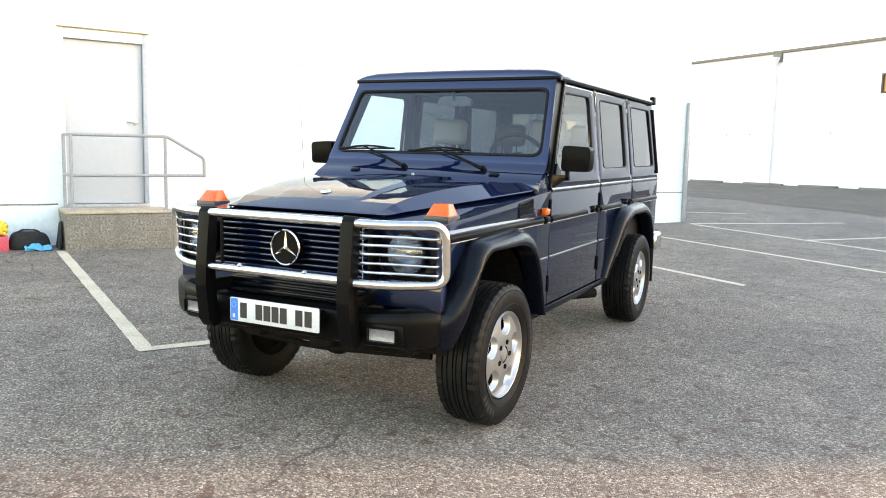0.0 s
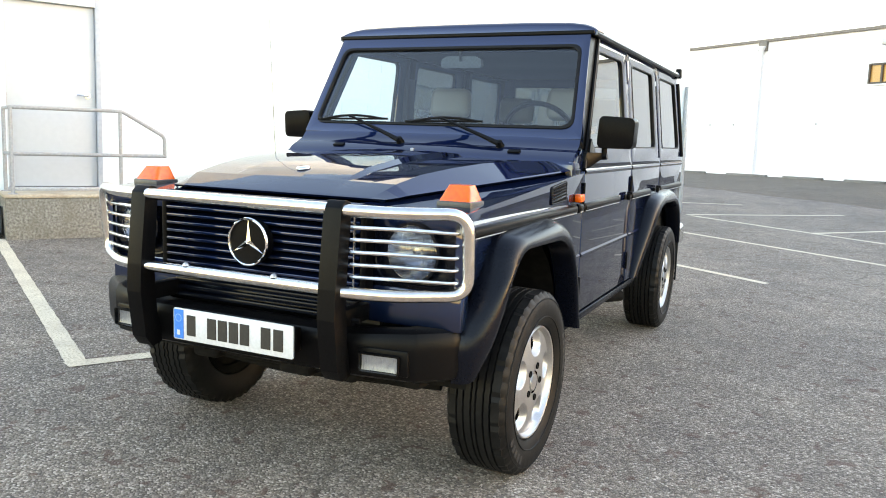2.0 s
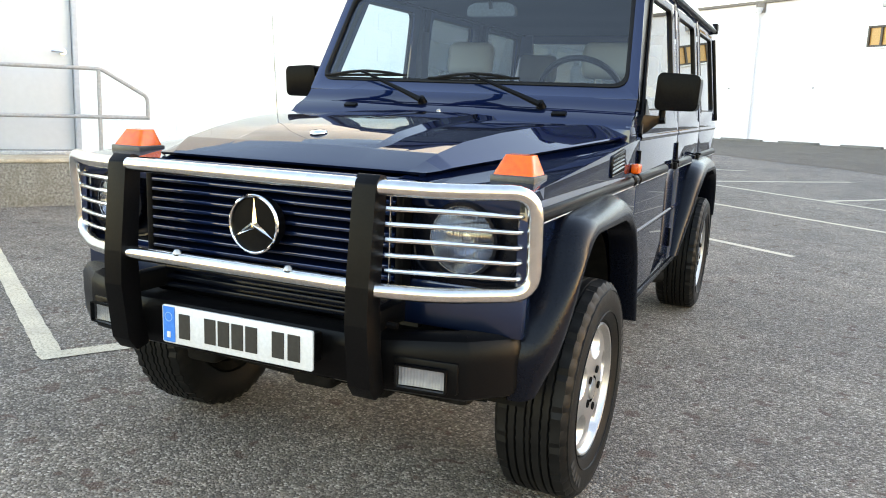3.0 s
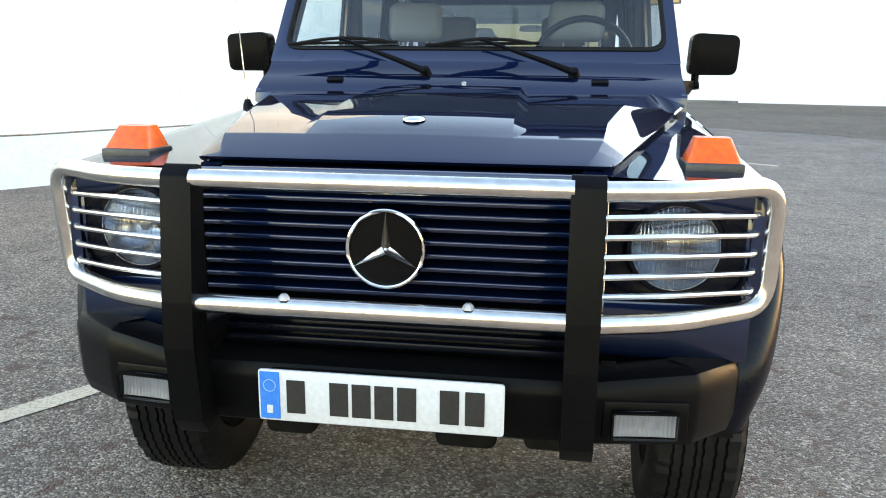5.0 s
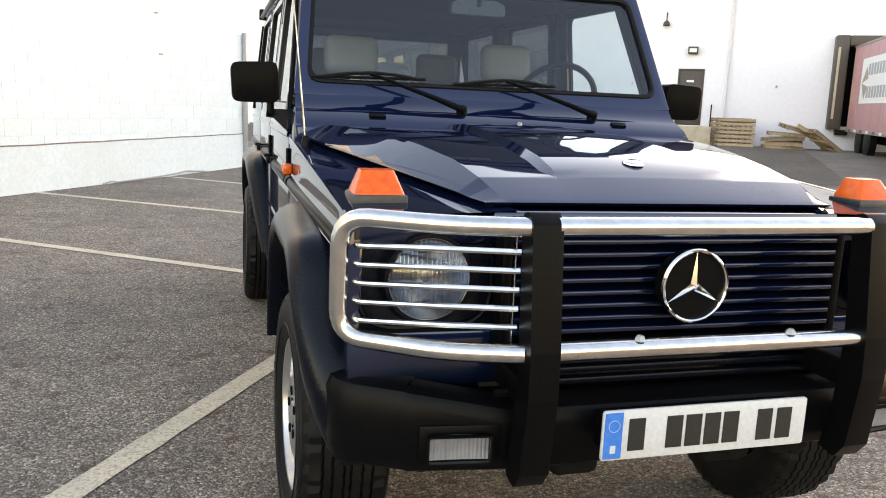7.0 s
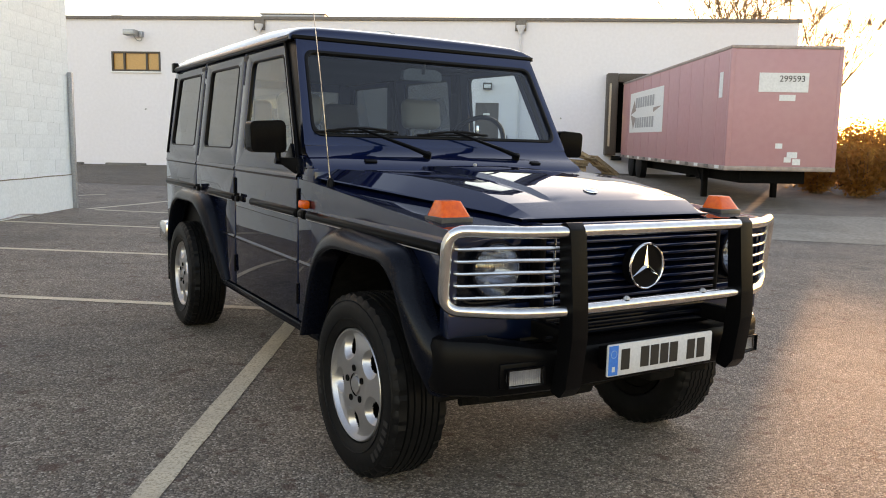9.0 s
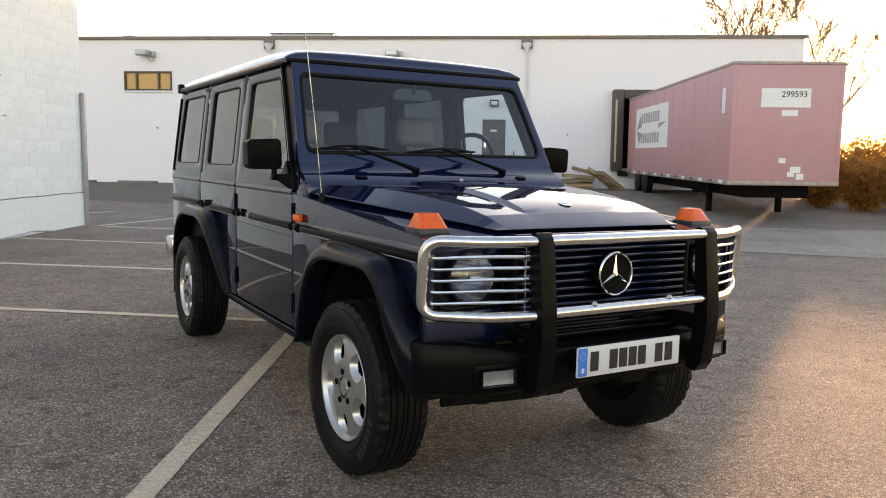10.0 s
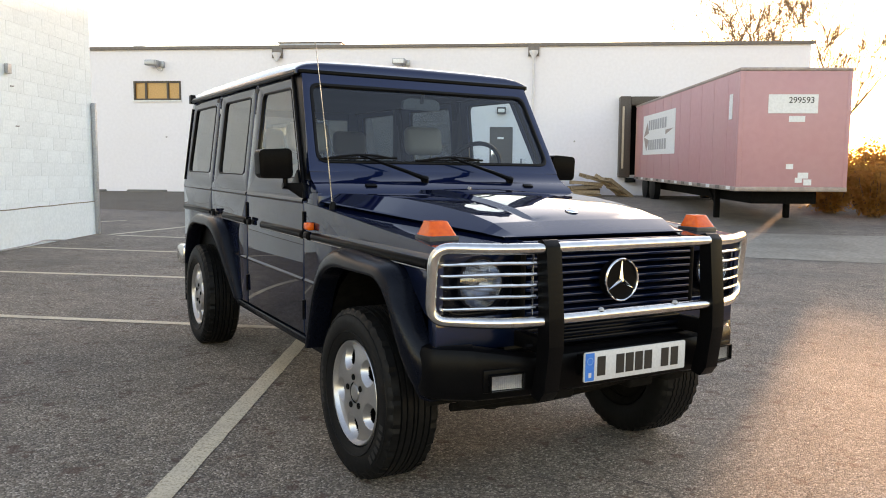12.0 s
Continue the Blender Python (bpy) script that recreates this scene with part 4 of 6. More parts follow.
# ---- front bumper ----
def bumper():
    plan = [(-0.80, -0.455), (-0.816, -0.53), (-0.805, -0.578), (-0.775, -0.612), (-0.67, -0.672), (-0.655, -0.683), (-0.43, -0.715), (0.43, -0.715), (0.655, -0.683), (0.67, -0.672), (0.755, -0.59), (0.772, -0.545), (0.772, -0.50)]
    prof = [(0.10, 0.664), (0.035, 0.666), (0.012, 0.658), (0.0, 0.635), (0.0, 0.60), (0.004, 0.53), (0.014, 0.50), (0.035, 0.488), (0.10, 0.49)]
    bm = bmesh.new()
    rows = []
    pts = [Vector(p) for p in plan]
    for i, p in enumerate(pts):
        d = (pts[min(i + 1, len(pts) - 1)] - pts[max(i - 1, 0)]).normalized()
        inn = Vector((-d.y, d.x))
        mid = lerp_table(((0, 0), (0.4, 0), (0.66, 1), (1, 1)), abs(p.x))
        lift = lerp_table(((-0.8, 0.024), (-0.66, 0.02), (-0.43, 0.0), (1.0, 0.0)), p.x)
        rows.append([bm.verts.new((p.x + inn.x * o, p.y + inn.y * o, z + (lift - 0.024 * (1 - mid)) * (1 if z > 0.6 else 0))) for o, z in prof])
    for a, b in zip(rows, rows[1:]):
        for k in range(len(prof) - 1):
            bm.faces.new((a[k], a[k + 1], b[k + 1], b[k]))
    bm.faces.new(rows[0])
    bm.faces.new(rows[-1])
    return bm


front_bumper = part("front_bumper", bumper(), BLACK_PLASTIC, car, "black plastic front bumper", 40)
for s in (-1, 1):
    turn = Matrix.Translation((s * 0.55, -0.702, 0.56 - s * 0.004)) @ pose(0, 0, 0, 0, 0, s * 6.3)
    k = bmesh.new()
    box(k, (-0.086, -0.001, -0.04), (0.094, 0.03, 0.047), 0.006, 2, turn)
    fog = part("fog_lamp", k, BLACK_PLASTIC, front_bumper, "square fog lamp set in the bumper")
    hollow = [(-0.066, -0.028), (0.066, -0.028), (0.066, 0.029), (-0.066, 0.029)]
    k = sheet(rounded([(p[0] * 1.07, p[1] * 1.14) for p in hollow], 0.006, 2), [rounded(hollow, 0.004, 2)], 0.014, 0.002, lambda u, v, w: turn @ Vector((u, w - 0.0145, v)))
    part("lamp_frame", k, BLACK_PLASTIC, fog)
    k = grid_surface(spread_of(-0.066, 0.066, 97), spread_of(-0.028, 0.029, 9), lambda x, z: turn @ Vector((x, -0.0025 - 0.0013 * abs(math.sin(x * 360)) - 0.006 * ((x / 0.066) ** 2 + (z / 0.029) ** 2) / 2, z)))
    part("reflector", k, FOG_REFLECTOR, fog, "dull bright reflector")
    k = grid_surface(spread_of(-0.066, 0.066, 79), [-0.028, -0.022, 0.022, 0.029], lambda x, z: turn @ Vector((x, -0.0115 - 0.0016 * abs(math.sin(x * 300)) * (1 if abs(z) < 0.025 else 0), z)))
    part("lens", k, FOG_LENS, fog, "clear ribbed lens")
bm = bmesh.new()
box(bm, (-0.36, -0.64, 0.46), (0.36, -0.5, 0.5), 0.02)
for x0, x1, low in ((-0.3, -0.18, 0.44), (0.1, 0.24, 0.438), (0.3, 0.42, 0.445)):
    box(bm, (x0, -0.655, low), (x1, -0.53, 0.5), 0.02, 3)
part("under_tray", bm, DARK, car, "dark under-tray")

# number plate: bars where the characters stand
plate_bm = sheet(rounded([(-0.26, 0.543), (0.26, 0.543), (0.26, 0.656), (-0.26, 0.656)], 0.008), thick=0.006, edge=0.002, to=lambda u, v, w: Vector((u + 0.005, -0.79 - w, v)))
plate = part("number_plate", plate_bm, PLATE_WHITE, car, "white number plate with dark bars and a blue end")
k = bmesh.new()
box(k, (-0.245, -0.785, 0.56), (0.255, -0.73, 0.64), 0.004)
part("plate_bracket", k, BLACK_PLASTIC, plate)
k = bmesh.new()
box(k, (-0.251, -0.7925, 0.547), (-0.208, -0.7895, 0.652), 0.001, 1)
part("blue_band", k, PLATE_BLUE, plate)
for x, w in ((-0.178, 0.04), (-0.085, 0.04), (-0.037, 0.04), (0.011, 0.04), (0.059, 0.04), (0.148, 0.04), (0.2, 0.04)):
    k = bmesh.new()
    box(k, (x - w / 2 + 0.005, -0.7925, 0.562), (x + w / 2 + 0.005, -0.7895, 0.636), 0.001, 1)
    part("plate_bar", k, INK, plate)
k = bmesh.new()
tube(k, [(-0.2295 + 0.013 * math.cos(q), -0.793, 0.622 + 0.013 * math.sin(q)) for q in spread_of(0, math.tau, 25)[:-1]], 0.0011, 5, closed=True)
part("plate_ring", k, PLATE_PALE, plate, "pale ring mark")
k = bmesh.new()
box(k, (-0.236, -0.794, 0.56), (-0.223, -0.792, 0.578), 0.0005, 1)
part("plate_bar", k, PLATE_WHITE, plate)

# ---- scuttle, windscreen frame, roof ----
def screen(u, v, w):
    """The windscreen's plane: v runs up it from the foot, w out of it."""
    up = Vector((0, 0.231, 0.421)).normalized()
    out = Vector((0, -up.z, up.y))
    return Vector((u, 0.7255, 1.30)) + up * v + out * w


GLASS = [(-0.718, 0.056), (0.718, 0.056), (0.674, 0.52), (-0.674, 0.52)]
FRAME = [(-0.77, 0.0), (0.77, 0.0), (0.709, 0.6), (-0.709, 0.6)]
part("windscreen_frame", sheet(rounded(FRAME, 0.006, 2), [rounded(GLASS, 0.055)], 0.05, 0.008, lambda u, v, w: screen(u, v, w), 3), PAINT, car)
hole = rounded(GLASS, 0.055)
inner = [Vector((p.x * 0.985, 0.288 + (p.y - 0.288) * 0.955)) for p in (Vector(h) for h in hole)]
outer = [Vector((p.x * 1.008, 0.288 + (p.y - 0.288) * 1.025)) for p in (Vector(h) for h in hole)]
part("windscreen_seal", sheet(outer, [inner], 0.014, 0.004, lambda u, v, w: screen(u, v, w + 0.006)), SEAL, car, "black rubber windscreen seal")
part("windscreen", sheet(hole, thick=0, to=lambda u, v, w: screen(u, v, -0.008)), WINDSCREEN, car, "windscreen", 0)
# scuttle: a shelf that rises from behind the bonnet to the foot of the screen
SHELF = [(0.572, 1.10), (0.578, 1.19), (0.588, 1.205), (0.61, 1.226), (0.66, 1.25), (0.70, 1.272), (0.72, 1.292), (0.727, 1.304), (0.76, 1.304)]


def shelf(x, i):
    y, z = SHELF[i]
    return Vector((x * (SIDE - max(0.0, z - BELT) * LEAN_IN - 0.003), y + 0.02 * max(0, abs(x) - 0.8) * (1 if i > 1 else 0), z - 0.012 * max(0, abs(x) - 0.55) * (1 if 0 < i < 6 else 0)))


bm = grid_surface([-1, -0.99, -0.9, -0.7, -0.4, 0, 0.4, 0.7, 0.9, 0.99, 1], range(len(SHELF)), shelf)
for s in (-1, 1):
    box(bm, (s * 0.77 - 0.012, 0.585, 1.12), (s * 0.77 + 0.012, 0.76, 1.2), 0.006)
part("scuttle", bm, PAINT, car)
for s in (-1, 1):
    k = bmesh.new()
    box(k, (s * 0.483 - 0.03, -0.012, -0.004), (s * 0.483 + 0.03, 0.014, 0.007), 0.003, 2, Matrix.Translation((0, 0.62, 1.2325)) @ pose(0, 0, 0, 27, 0, 0))
    part("scuttle_vent", k, BLACK_PLASTIC, car)
    k = bmesh.new()
    tube(k, [flank(s, -0.001)(0.75, 1.165, 0), flank(s, -0.001)(1.128, 1.812, 0)], 0.0115, 8)
    part("pillar_trim", k, BLACK_PLASTIC, car, "black pillar trim")
k = bmesh.new()
lathe(k, [(0, 0.016), (0.008, 0.014), (0.011, 0)], 12, pose(0.015, 0.49, 1.218, 20, 0, 0))
part("washer_jet", k, GALV, car)


def roof():
    ys = [1.02, 1.025, 1.035, 1.06, 1.12, 1.27, 1.5, 2.2, 3.0, 3.4, 3.52, 3.575, 3.59]
    xs = [-1, -0.996, -0.985, -0.965, -0.94, -0.9, -0.8, -0.5, 0, 0.5, 0.8, 0.9, 0.94, 0.965, 0.985, 0.996, 1]

    def place(y, x):
        k = lerp_table(((1.02, 0.0), (1.025, 0.3), (1.035, 0.45), (1.06, 0.56), (1.12, 0.7), (1.27, 0.87), (1.5, 1), (3.0, 1), (3.4, 0.9), (3.52, 0.7), (3.59, 0)), y)
        c = (1 - abs(x) ** 14) * (0.08 + 0.016 * (1 - x * x))
        return Vector((x * 0.742, y, 1.832 + c * k))

    bm = grid_surface(ys, xs, place)
    merge(bm, grid_surface(ys, [-1, 1], lambda y, x: Vector((x * 0.742, y, 1.81))))
    for s in (-1, 1):
        merge(bm, grid_surface(ys, [0, 1], lambda y, k: Vector((s * 0.742, y, 1.81 + 0.022 * k))))
    for y in (1.02, 3.59):
        merge(bm, grid_surface(xs, [0, 1], lambda x, k: Vector((x * 0.742, y, 1.81 + 0.022 * k))))
    bmesh.ops.remove_doubles(bm, verts=bm.verts, dist=0.0005)
    return part("roof", bm, PAINT, car, smooth=40)


roof()
k = bmesh.new()
box(k, (-0.728, 1.003, 1.81), (0.728, 1.019, 1.832), 0.006, 3)
part("roof_gutter", k, BLACK_PLASTIC, car, "black roof gutter")


def wiper(x, tip, heel):
    """Arm from its pivot at x to the middle of a blade that lies from tip to heel on the glass."""
    tip, heel = Vector(tip), Vector(heel)
    along = heel - tip
    mid, out = tip.lerp(heel, 0.52), screen(0, 0, 1) - screen(0, 0, 0)
    foot = Vector((x, 0.672, 1.256))
    k = bmesh.new()
    lathe(k, [(0, 0.03), (0.014, 0.028), (0.018, 0.012), (0.022, 0.0)], 14, Matrix.Translation(foot) @ pose(0, 0, 0, 40, 0, 0))
    tube(k, [foot + out * 0.022, foot.lerp(mid, 0.3) + out * 0.028, mid + out * 0.026, mid - along * 0.03 + out * 0.026], [0.013, 0.010, 0.006, 0.006], 8)
    arm = part("wiper_arm", k, BLACK_PLASTIC, car, "black wiper arm and blade")
    k = bmesh.new()
    tube(k, [tip, mid + out * 0.001, heel], 0.006, 6)
    tube(k, bent([tip + along * 0.08, tip + along * 0.3 + out * 0.014 + Vector((0, 0, 0.006)), mid + out * 0.018 + Vector((0, 0, 0.01)), tip + along * 0.75 + out * 0.014 + Vector((0, 0, 0.006)), tip + along * 0.93], 0.03), 0.0065, 6)
    part("wiper_blade", k, SEAL, arm)


wiper(0.392, screen(-0.165, 0.068, 0.008), screen(0.262, 0.078, 0.008))
wiper(-0.150, screen(-0.705, 0.07, 0.008), screen(-0.275, 0.08, 0.008))


def door_mirror(side):
    k = bmesh.new()
    face = rounded([(0.815, 1.262), (0.985, 1.262), (0.992, 1.405), (0.822, 1.415)], 0.03, 4)
    k = sheet(face, thick=0.085, edge=0.022, to=lambda u, v, w: Vector((side * u, 0.835 - w, v)), segments=4)
    shell = part("door_mirror", k, MIRROR_PLASTIC, car, "black door mirror on a short arm")
    k = sheet(rounded([(0.828, 1.275), (0.975, 1.275), (0.98, 1.392), (0.833, 1.4)], 0.02, 3), thick=0.004, edge=0.001, to=lambda u, v, w: Vector((side * u, 0.922 + w, v)))
    part("mirror_glass", k, CHROME, shell, "mirror glass")
    k = bmesh.new()
    tube(k, [(side * 0.845, 0.875, 1.27), (side * 0.845, 0.875, 1.225)], 0.014, 8)
    foot = sheet(rounded([(0.80, 1.165), (0.90, 1.222), (0.895, 1.24), (0.79, 1.242), (0.775, 1.19)], 0.01, 2), thick=0.03, edge=0.006, to=lambda u, v, w: Vector((side * (0.77 + (u - 0.775) * 0.55), u - 0.02, v)) + Vector((side * (w + 0.012), 0, 0)))
    merge(k, foot)
    tube(k, [(side * 0.78, 0.875, 1.215), (side * 0.86, 0.875, 1.225)], 0.016, 8)
    part("mirror_foot", k, BLACK_PLASTIC, shell)


for side in SIDES:
    door_mirror(side)
    k = bmesh.new()
    tri = [(0.8, 1.19), (0.95, 1.19), (0.95, 1.24), (0.895, 1.31)]
    part("mirror_triangle", sheet(rounded(tri, 0.008, 2), thick=0.012, edge=0.003, to=flank(side, -0.008)), BLACK_PLASTIC, car)

# antenna on the right wing
k = bmesh.new()
tube(k, [(-0.757, 0.45, 1.13), (-0.763, 0.453, 1.2), (-0.79, 0.464, 1.5), (-0.846, 0.492, 2.06)], [0.0034, 0.0028, 0.002, 0.0014], 6)
aerial = part("antenna", k, ANTENNA, car, "thin telescopic antenna")
k = bmesh.new()
lathe(k, [(0.0, 0.03), (0.01, 0.028), (0.016, 0.01), (0.018, -0.02)], 14, pose(-0.757, 0.448, 1.135))
part("antenna_foot", k, BLACK_PLASTIC, aerial)


# ---- wheels ----
def wheel_meshes():
    """Tyre with grooves and blocks, alloy with five dished openings, cap and bolts; axis along +x, outer face at x = 0.12."""
    R = 0.364
    prof = [(0.222, 0.085), (0.23, 0.104), (0.256, 0.117), (0.294, 0.122), (0.327, 0.118), (0.346, 0.11), (0.3575, 0.099)]
    tread = []
    for a, b in ((0.099, 0.069), (0.061, 0.043), (0.035, 0.013), (0.005, -0.005), (-0.013, -0.035), (-0.043, -0.061), (-0.069, -0.099)):
        tread += [(R - 0.012, a + 0.003 if a < 0.09 else a), (R if abs(a) < 0.09 else R - 0.003, a), (R if abs(b) < 0.09 else R - 0.003, b), (R - 0.012, b - 0.003 if b > -0.09 else b)]
    tread = tread[1:-1]
    prof = prof + tread + [(r, -h) for r, h in prof[::-1]]
    bm = bmesh.new()
    n = 120
    turn = pose(0, 0, 0, 0, 90, 0)
    rings = []
    for r, h in prof:
        ring = []
        for k in range(n):
            q = math.tau * k / n
            wob = 0.0014 * (1 if k % 2 else -1) if r > R - 0.02 and abs(h) < 0.085 else 0
            cut = 0.009 if (0.345 < r and abs(h) > 0.09 and k % 3 == 0) else (0.0035 if r > R - 0.004 and k % 2 == 0 else 0)
            rr = r - cut
            ring.append(bm.verts.new(turn @ Vector((rr * math.cos(q), rr * math.sin(q), h + wob))))
        rings.append(ring)
    for a, b in zip(rings, rings[1:]):
        for k in range(n):
            bm.faces.new((a[k], a[(k + 1) % n], b[(k + 1) % n], b[k]))
    # raised rings on the sidewall
    for r, h in ((0.332, 0.1155), (0.262, 0.1185)):
        lathe(bm, [(r - 0.003, h - 0.002), (r - 0.001, h + 0.003), (r + 0.001, h + 0.003), (r + 0.003, h - 0.002)], n, turn)
    yield "tyre", bm, RUBBER

    # alloy face
    bm = bmesh.new()
    rs = [0.045, 0.06, 0.08, 0.098] + [0.102 + 0.0035 * i for i in range(30)] + [0.208, 0.214, 0.219, 0.223]
    n = 300

    def depth(r, q):
        base = lerp_table(((0.045, 0.098), (0.09, 0.1), (0.15, 0.093), (0.2, 0.084), (0.205, 0.084), (0.208, 0.09), (0.214, 0.102), (0.219, 0.104), (0.223, 0.098)), r)
        a = (q * 5 / math.tau) % 1 - 0.5
        ang = a * math.tau / 5 * r
        d = math.hypot((r - 0.156) / 0.052, ang / 0.056)
        bowl = min(1.0, max(0.0, 1 - d) / 0.42) if r < 0.2065 else 0
        return base - 0.032 * bowl ** 0.8, d, ang

    rings, info = [], []
    for r in rs:
        ring, row = [], []
        for k in range(n):
            q = math.tau * k / n
            z, d, ang = depth(r, q)
            ring.append(bm.verts.new(turn @ Vector((r * math.cos(q), r * math.sin(q), z))))
            row.append((d, ang, r))
        rings.append(ring)
        info.append(row)
    for i in range(len(rs) - 1):
        for k in range(n):
            j = (k + 1) % n
            if max(info[i][k][0], info[i][j][0], info[i + 1][j][0], info[i + 1][k][0]) > 0.73 or rs[i] > 0.2055:
                bm.faces.new((rings[i][k], rings[i][j], rings[i + 1][j], rings[i + 1][k]))
    lathe(bm, [(0.223, 0.098), (0.222, 0.08)], 60, turn)
    yield "rim", bm, ALLOY
    bm = bmesh.new()
    lathe(bm, [(0.222, 0.08), (0.2, 0.05), (0.19, -0.08), (0.222, -0.1)], 60, turn)
    yield "rim_barrel", bm, DARK
    bm = bmesh.new()
    lathe(bm, [(0.0, 0.012), (0.12, 0.012), (0.125, 0.0), (0.19, 0.0), (0.19, -0.06), (0, -0.06)], 40, turn)
    yield "brake_drum", bm, DARK
    bm = bmesh.new()
    lathe(bm, [(0.0, 0.104), (0.02, 0.103), (0.034, 0.1), (0.036, 0.094), (0.046, 0.09)], 32, turn)
    yield "centre_cap", bm, ALLOY
    bm = bmesh.new()
    lathe(bm, [(0.0, 0.101), (0.009, 0.101), (0.0105, 0.1035), (0.013, 0.1035), (0.0135, 0.095)], 14, turn)
    yield "lug_bolt", bm, DARK
    bm = bmesh.new()
    box(bm, (0.1195, -0.011, 0.288), (0.1222, 0.011, 0.32), 0.0006, 1)
    yield "sidewall_mark", bm, TYRE_PRINT


store = {}


def wheel(x, y, side, steer=0.0, spin=0.0):
    w = new("wheel")
    w.parent = car
    w.matrix_local = LEAN.inverted() @ pose(x, y, 0.362, 0, 0, (0 if side > 0 else 180) + steer) @ pose(0, 0, 0, spin, 0, 0)
    tagged(w, "wheel with black tyre and five-opening alloy rim")
    if not store:
        for name, bm, material in wheel_meshes():
            store[name] = part(name, bm, material, w, smooth=30)
    else:
        for name, ob in list(store.items()):
            if name not in ("lug_bolt", "sidewall_mark"):
                twin(ob, name, w, Matrix.Identity(4))
    for k in range(5):
        q = math.tau * (k + 0.0) / 5
        m = Matrix.Translation((0, 0.066 * math.cos(q), 0.066 * math.sin(q)))
        if k == 0 and store["lug_bolt"].parent is w:
            store["lug_bolt"].matrix_local = m
        else:
            twin(store["lug_bolt"], "lug_bolt", w, m)
    for k, q in enumerate((55, 62, 69, 76, 83, 196, 203, 210, 217, 224, 231)):
        m = pose(0, 0, 0, q, 0, 0)
        if k == 0 and store["sidewall_mark"].parent is w:
            store["sidewall_mark"].matrix_local = m
        else:
            twin(store["sidewall_mark"], "sidewall_mark", w, m)
    return w


for i, (x, y, s, st) in enumerate(((0.748, 0, 1, -1.0), (-0.732, 0.004, -1, 1.5), (0.748, 2.85, 1, 0), (-0.748, 2.85, -1, 0))):
    wheel(x, y, s, st, (66, 27, 40, 12)[i])


# ---- cabin ----
def seat(x, y, width):
    k = bmesh.new()
    box(k, (x - width / 2, y - 0.25, 0.75), (x + width / 2, y + 0.28, 0.95), 0.05, 3)
    st = part("seat", k, LEATHER, car, "grey leather seat")
    k = bmesh.new()
    box(k, (x - width / 2 + 0.01, -0.07, 0), (x + width / 2 - 0.01, 0.07, 0.44), 0.05, 3, Matrix.Translation((0, y + 0.26, 0.9)) @ pose(0, 0, 0, -10, 0, 0))
    part("backrest", k, LEATHER, st)
    k = bmesh.new()
    box(k, (x - 0.135, -0.05, 0.515), (x + 0.135, 0.05, 0.705), 0.045, 4, Matrix.Translation((0, y + 0.27, 0.9)) @ pose(0, 0, 0, -8, 0, 0))
    for dx in (-0.06, 0.06):
        tube(k, [(x + dx, y + 0.34, 1.32), (x + dx, y + 0.35, 1.42)], 0.007, 6)
    part("headrest", k, LEATHER, st, "grey padded headrest")


seat(0.405, 1.38, 0.52)
seat(-0.395, 1.43, 0.52)
seat(0.34, 2.5, 0.6)
seat(-0.34, 2.5, 0.6)
bm = bmesh.new()
box(bm, (-0.74, 0.6, 0.56), (0.74, 3.57, 0.6))
box(bm, (-0.705, 1.03, 1.785), (0.705, 3.55, 1.8))
part("cabin_lining", bm, TRIM, car, "dark cabin floor and headlining")
for s in (-1, 1):
    for y in (1.78, 2.72):
        bm = bmesh.new()
        box(bm, (s * 0.70 - 0.02, y - 0.05, 1.2), (s * 0.70 + 0.02, y + 0.05, 1.79), 0.01)
        part("pillar_lining", bm, TRIM, car)
    bm = bmesh.new()
    box(bm, (s * 0.735 - 0.01, 0.85, 0.6), (s * 0.735 + 0.01, 3.55, 1.2), 0.004)
    part("door_lining", bm, TRIM, car)
k = bmesh.new()
box(k, (-0.73, 0.75, 0.95), (0.73, 1.08, 1.27), 0.04, 3)
box(k, (0.17, 0.85, 1.2), (0.67, 1.06, 1.345), 0.05, 4)
part("dashboard", k, DASH, car, "grey dashboard")
k = bmesh.new()
m = Matrix.Translation((0.43, 1.14, 1.305)) @ pose(0, 0, 0, -62, 0, 0)
tube(k, [m @ Vector((0.195 * math.cos(q), 0.195 * math.sin(q), 0)) for q in spread_of(0, math.tau, 37)[:-1]], 0.014, 8, closed=True)
for q in (0.15, math.pi - 0.15, math.pi / 2):
    tube(k, [m @ Vector((0.05 * math.cos(q), 0.05 * math.sin(q), -0.01)), m @ Vector((0.19 * math.cos(q), 0.19 * math.sin(q), 0))], 0.014, 6)
lathe(k, [(0, 0.01), (0.07, 0.005), (0.08, -0.02), (0.03, -0.12)], 20, m)
part("steering_wheel", k, BLACK_PLASTIC, car, "dark steering wheel")
k = sheet(rounded([(-0.108, 1.655), (0.132, 1.655), (0.126, 1.7), (0.09, 1.717), (-0.066, 1.717), (-0.102, 1.7)], 0.016, 3), thick=0.035, edge=0.01, to=lambda u, v, w: Vector((u, 1.02 - w, v)), segments=3)
im = part("inner_mirror", k, DASH, car, "grey inner mirror")
k = bmesh.new()
tube(k, bent([(0.012, 1.02, 1.69), (0.012, 1.0, 1.75), (0.0, 1.03, 1.80)], 0.03), 0.009, 8)
part("mirror_arm", k, TRIM, im)
part("rear_window", grid_surface([-0.6, 0.6], [1.26, 1.72], lambda x, z: Vector((x, 3.515, z))), TINTED, car, "tinted rear window", 0)


# ---- along the block wall ----
def wall_thing(name, label, category, group="", kind="", at=(0, 0, 0)):
    return thing(name, WALL @ Matrix.Translation(at), label, category, group, kind)


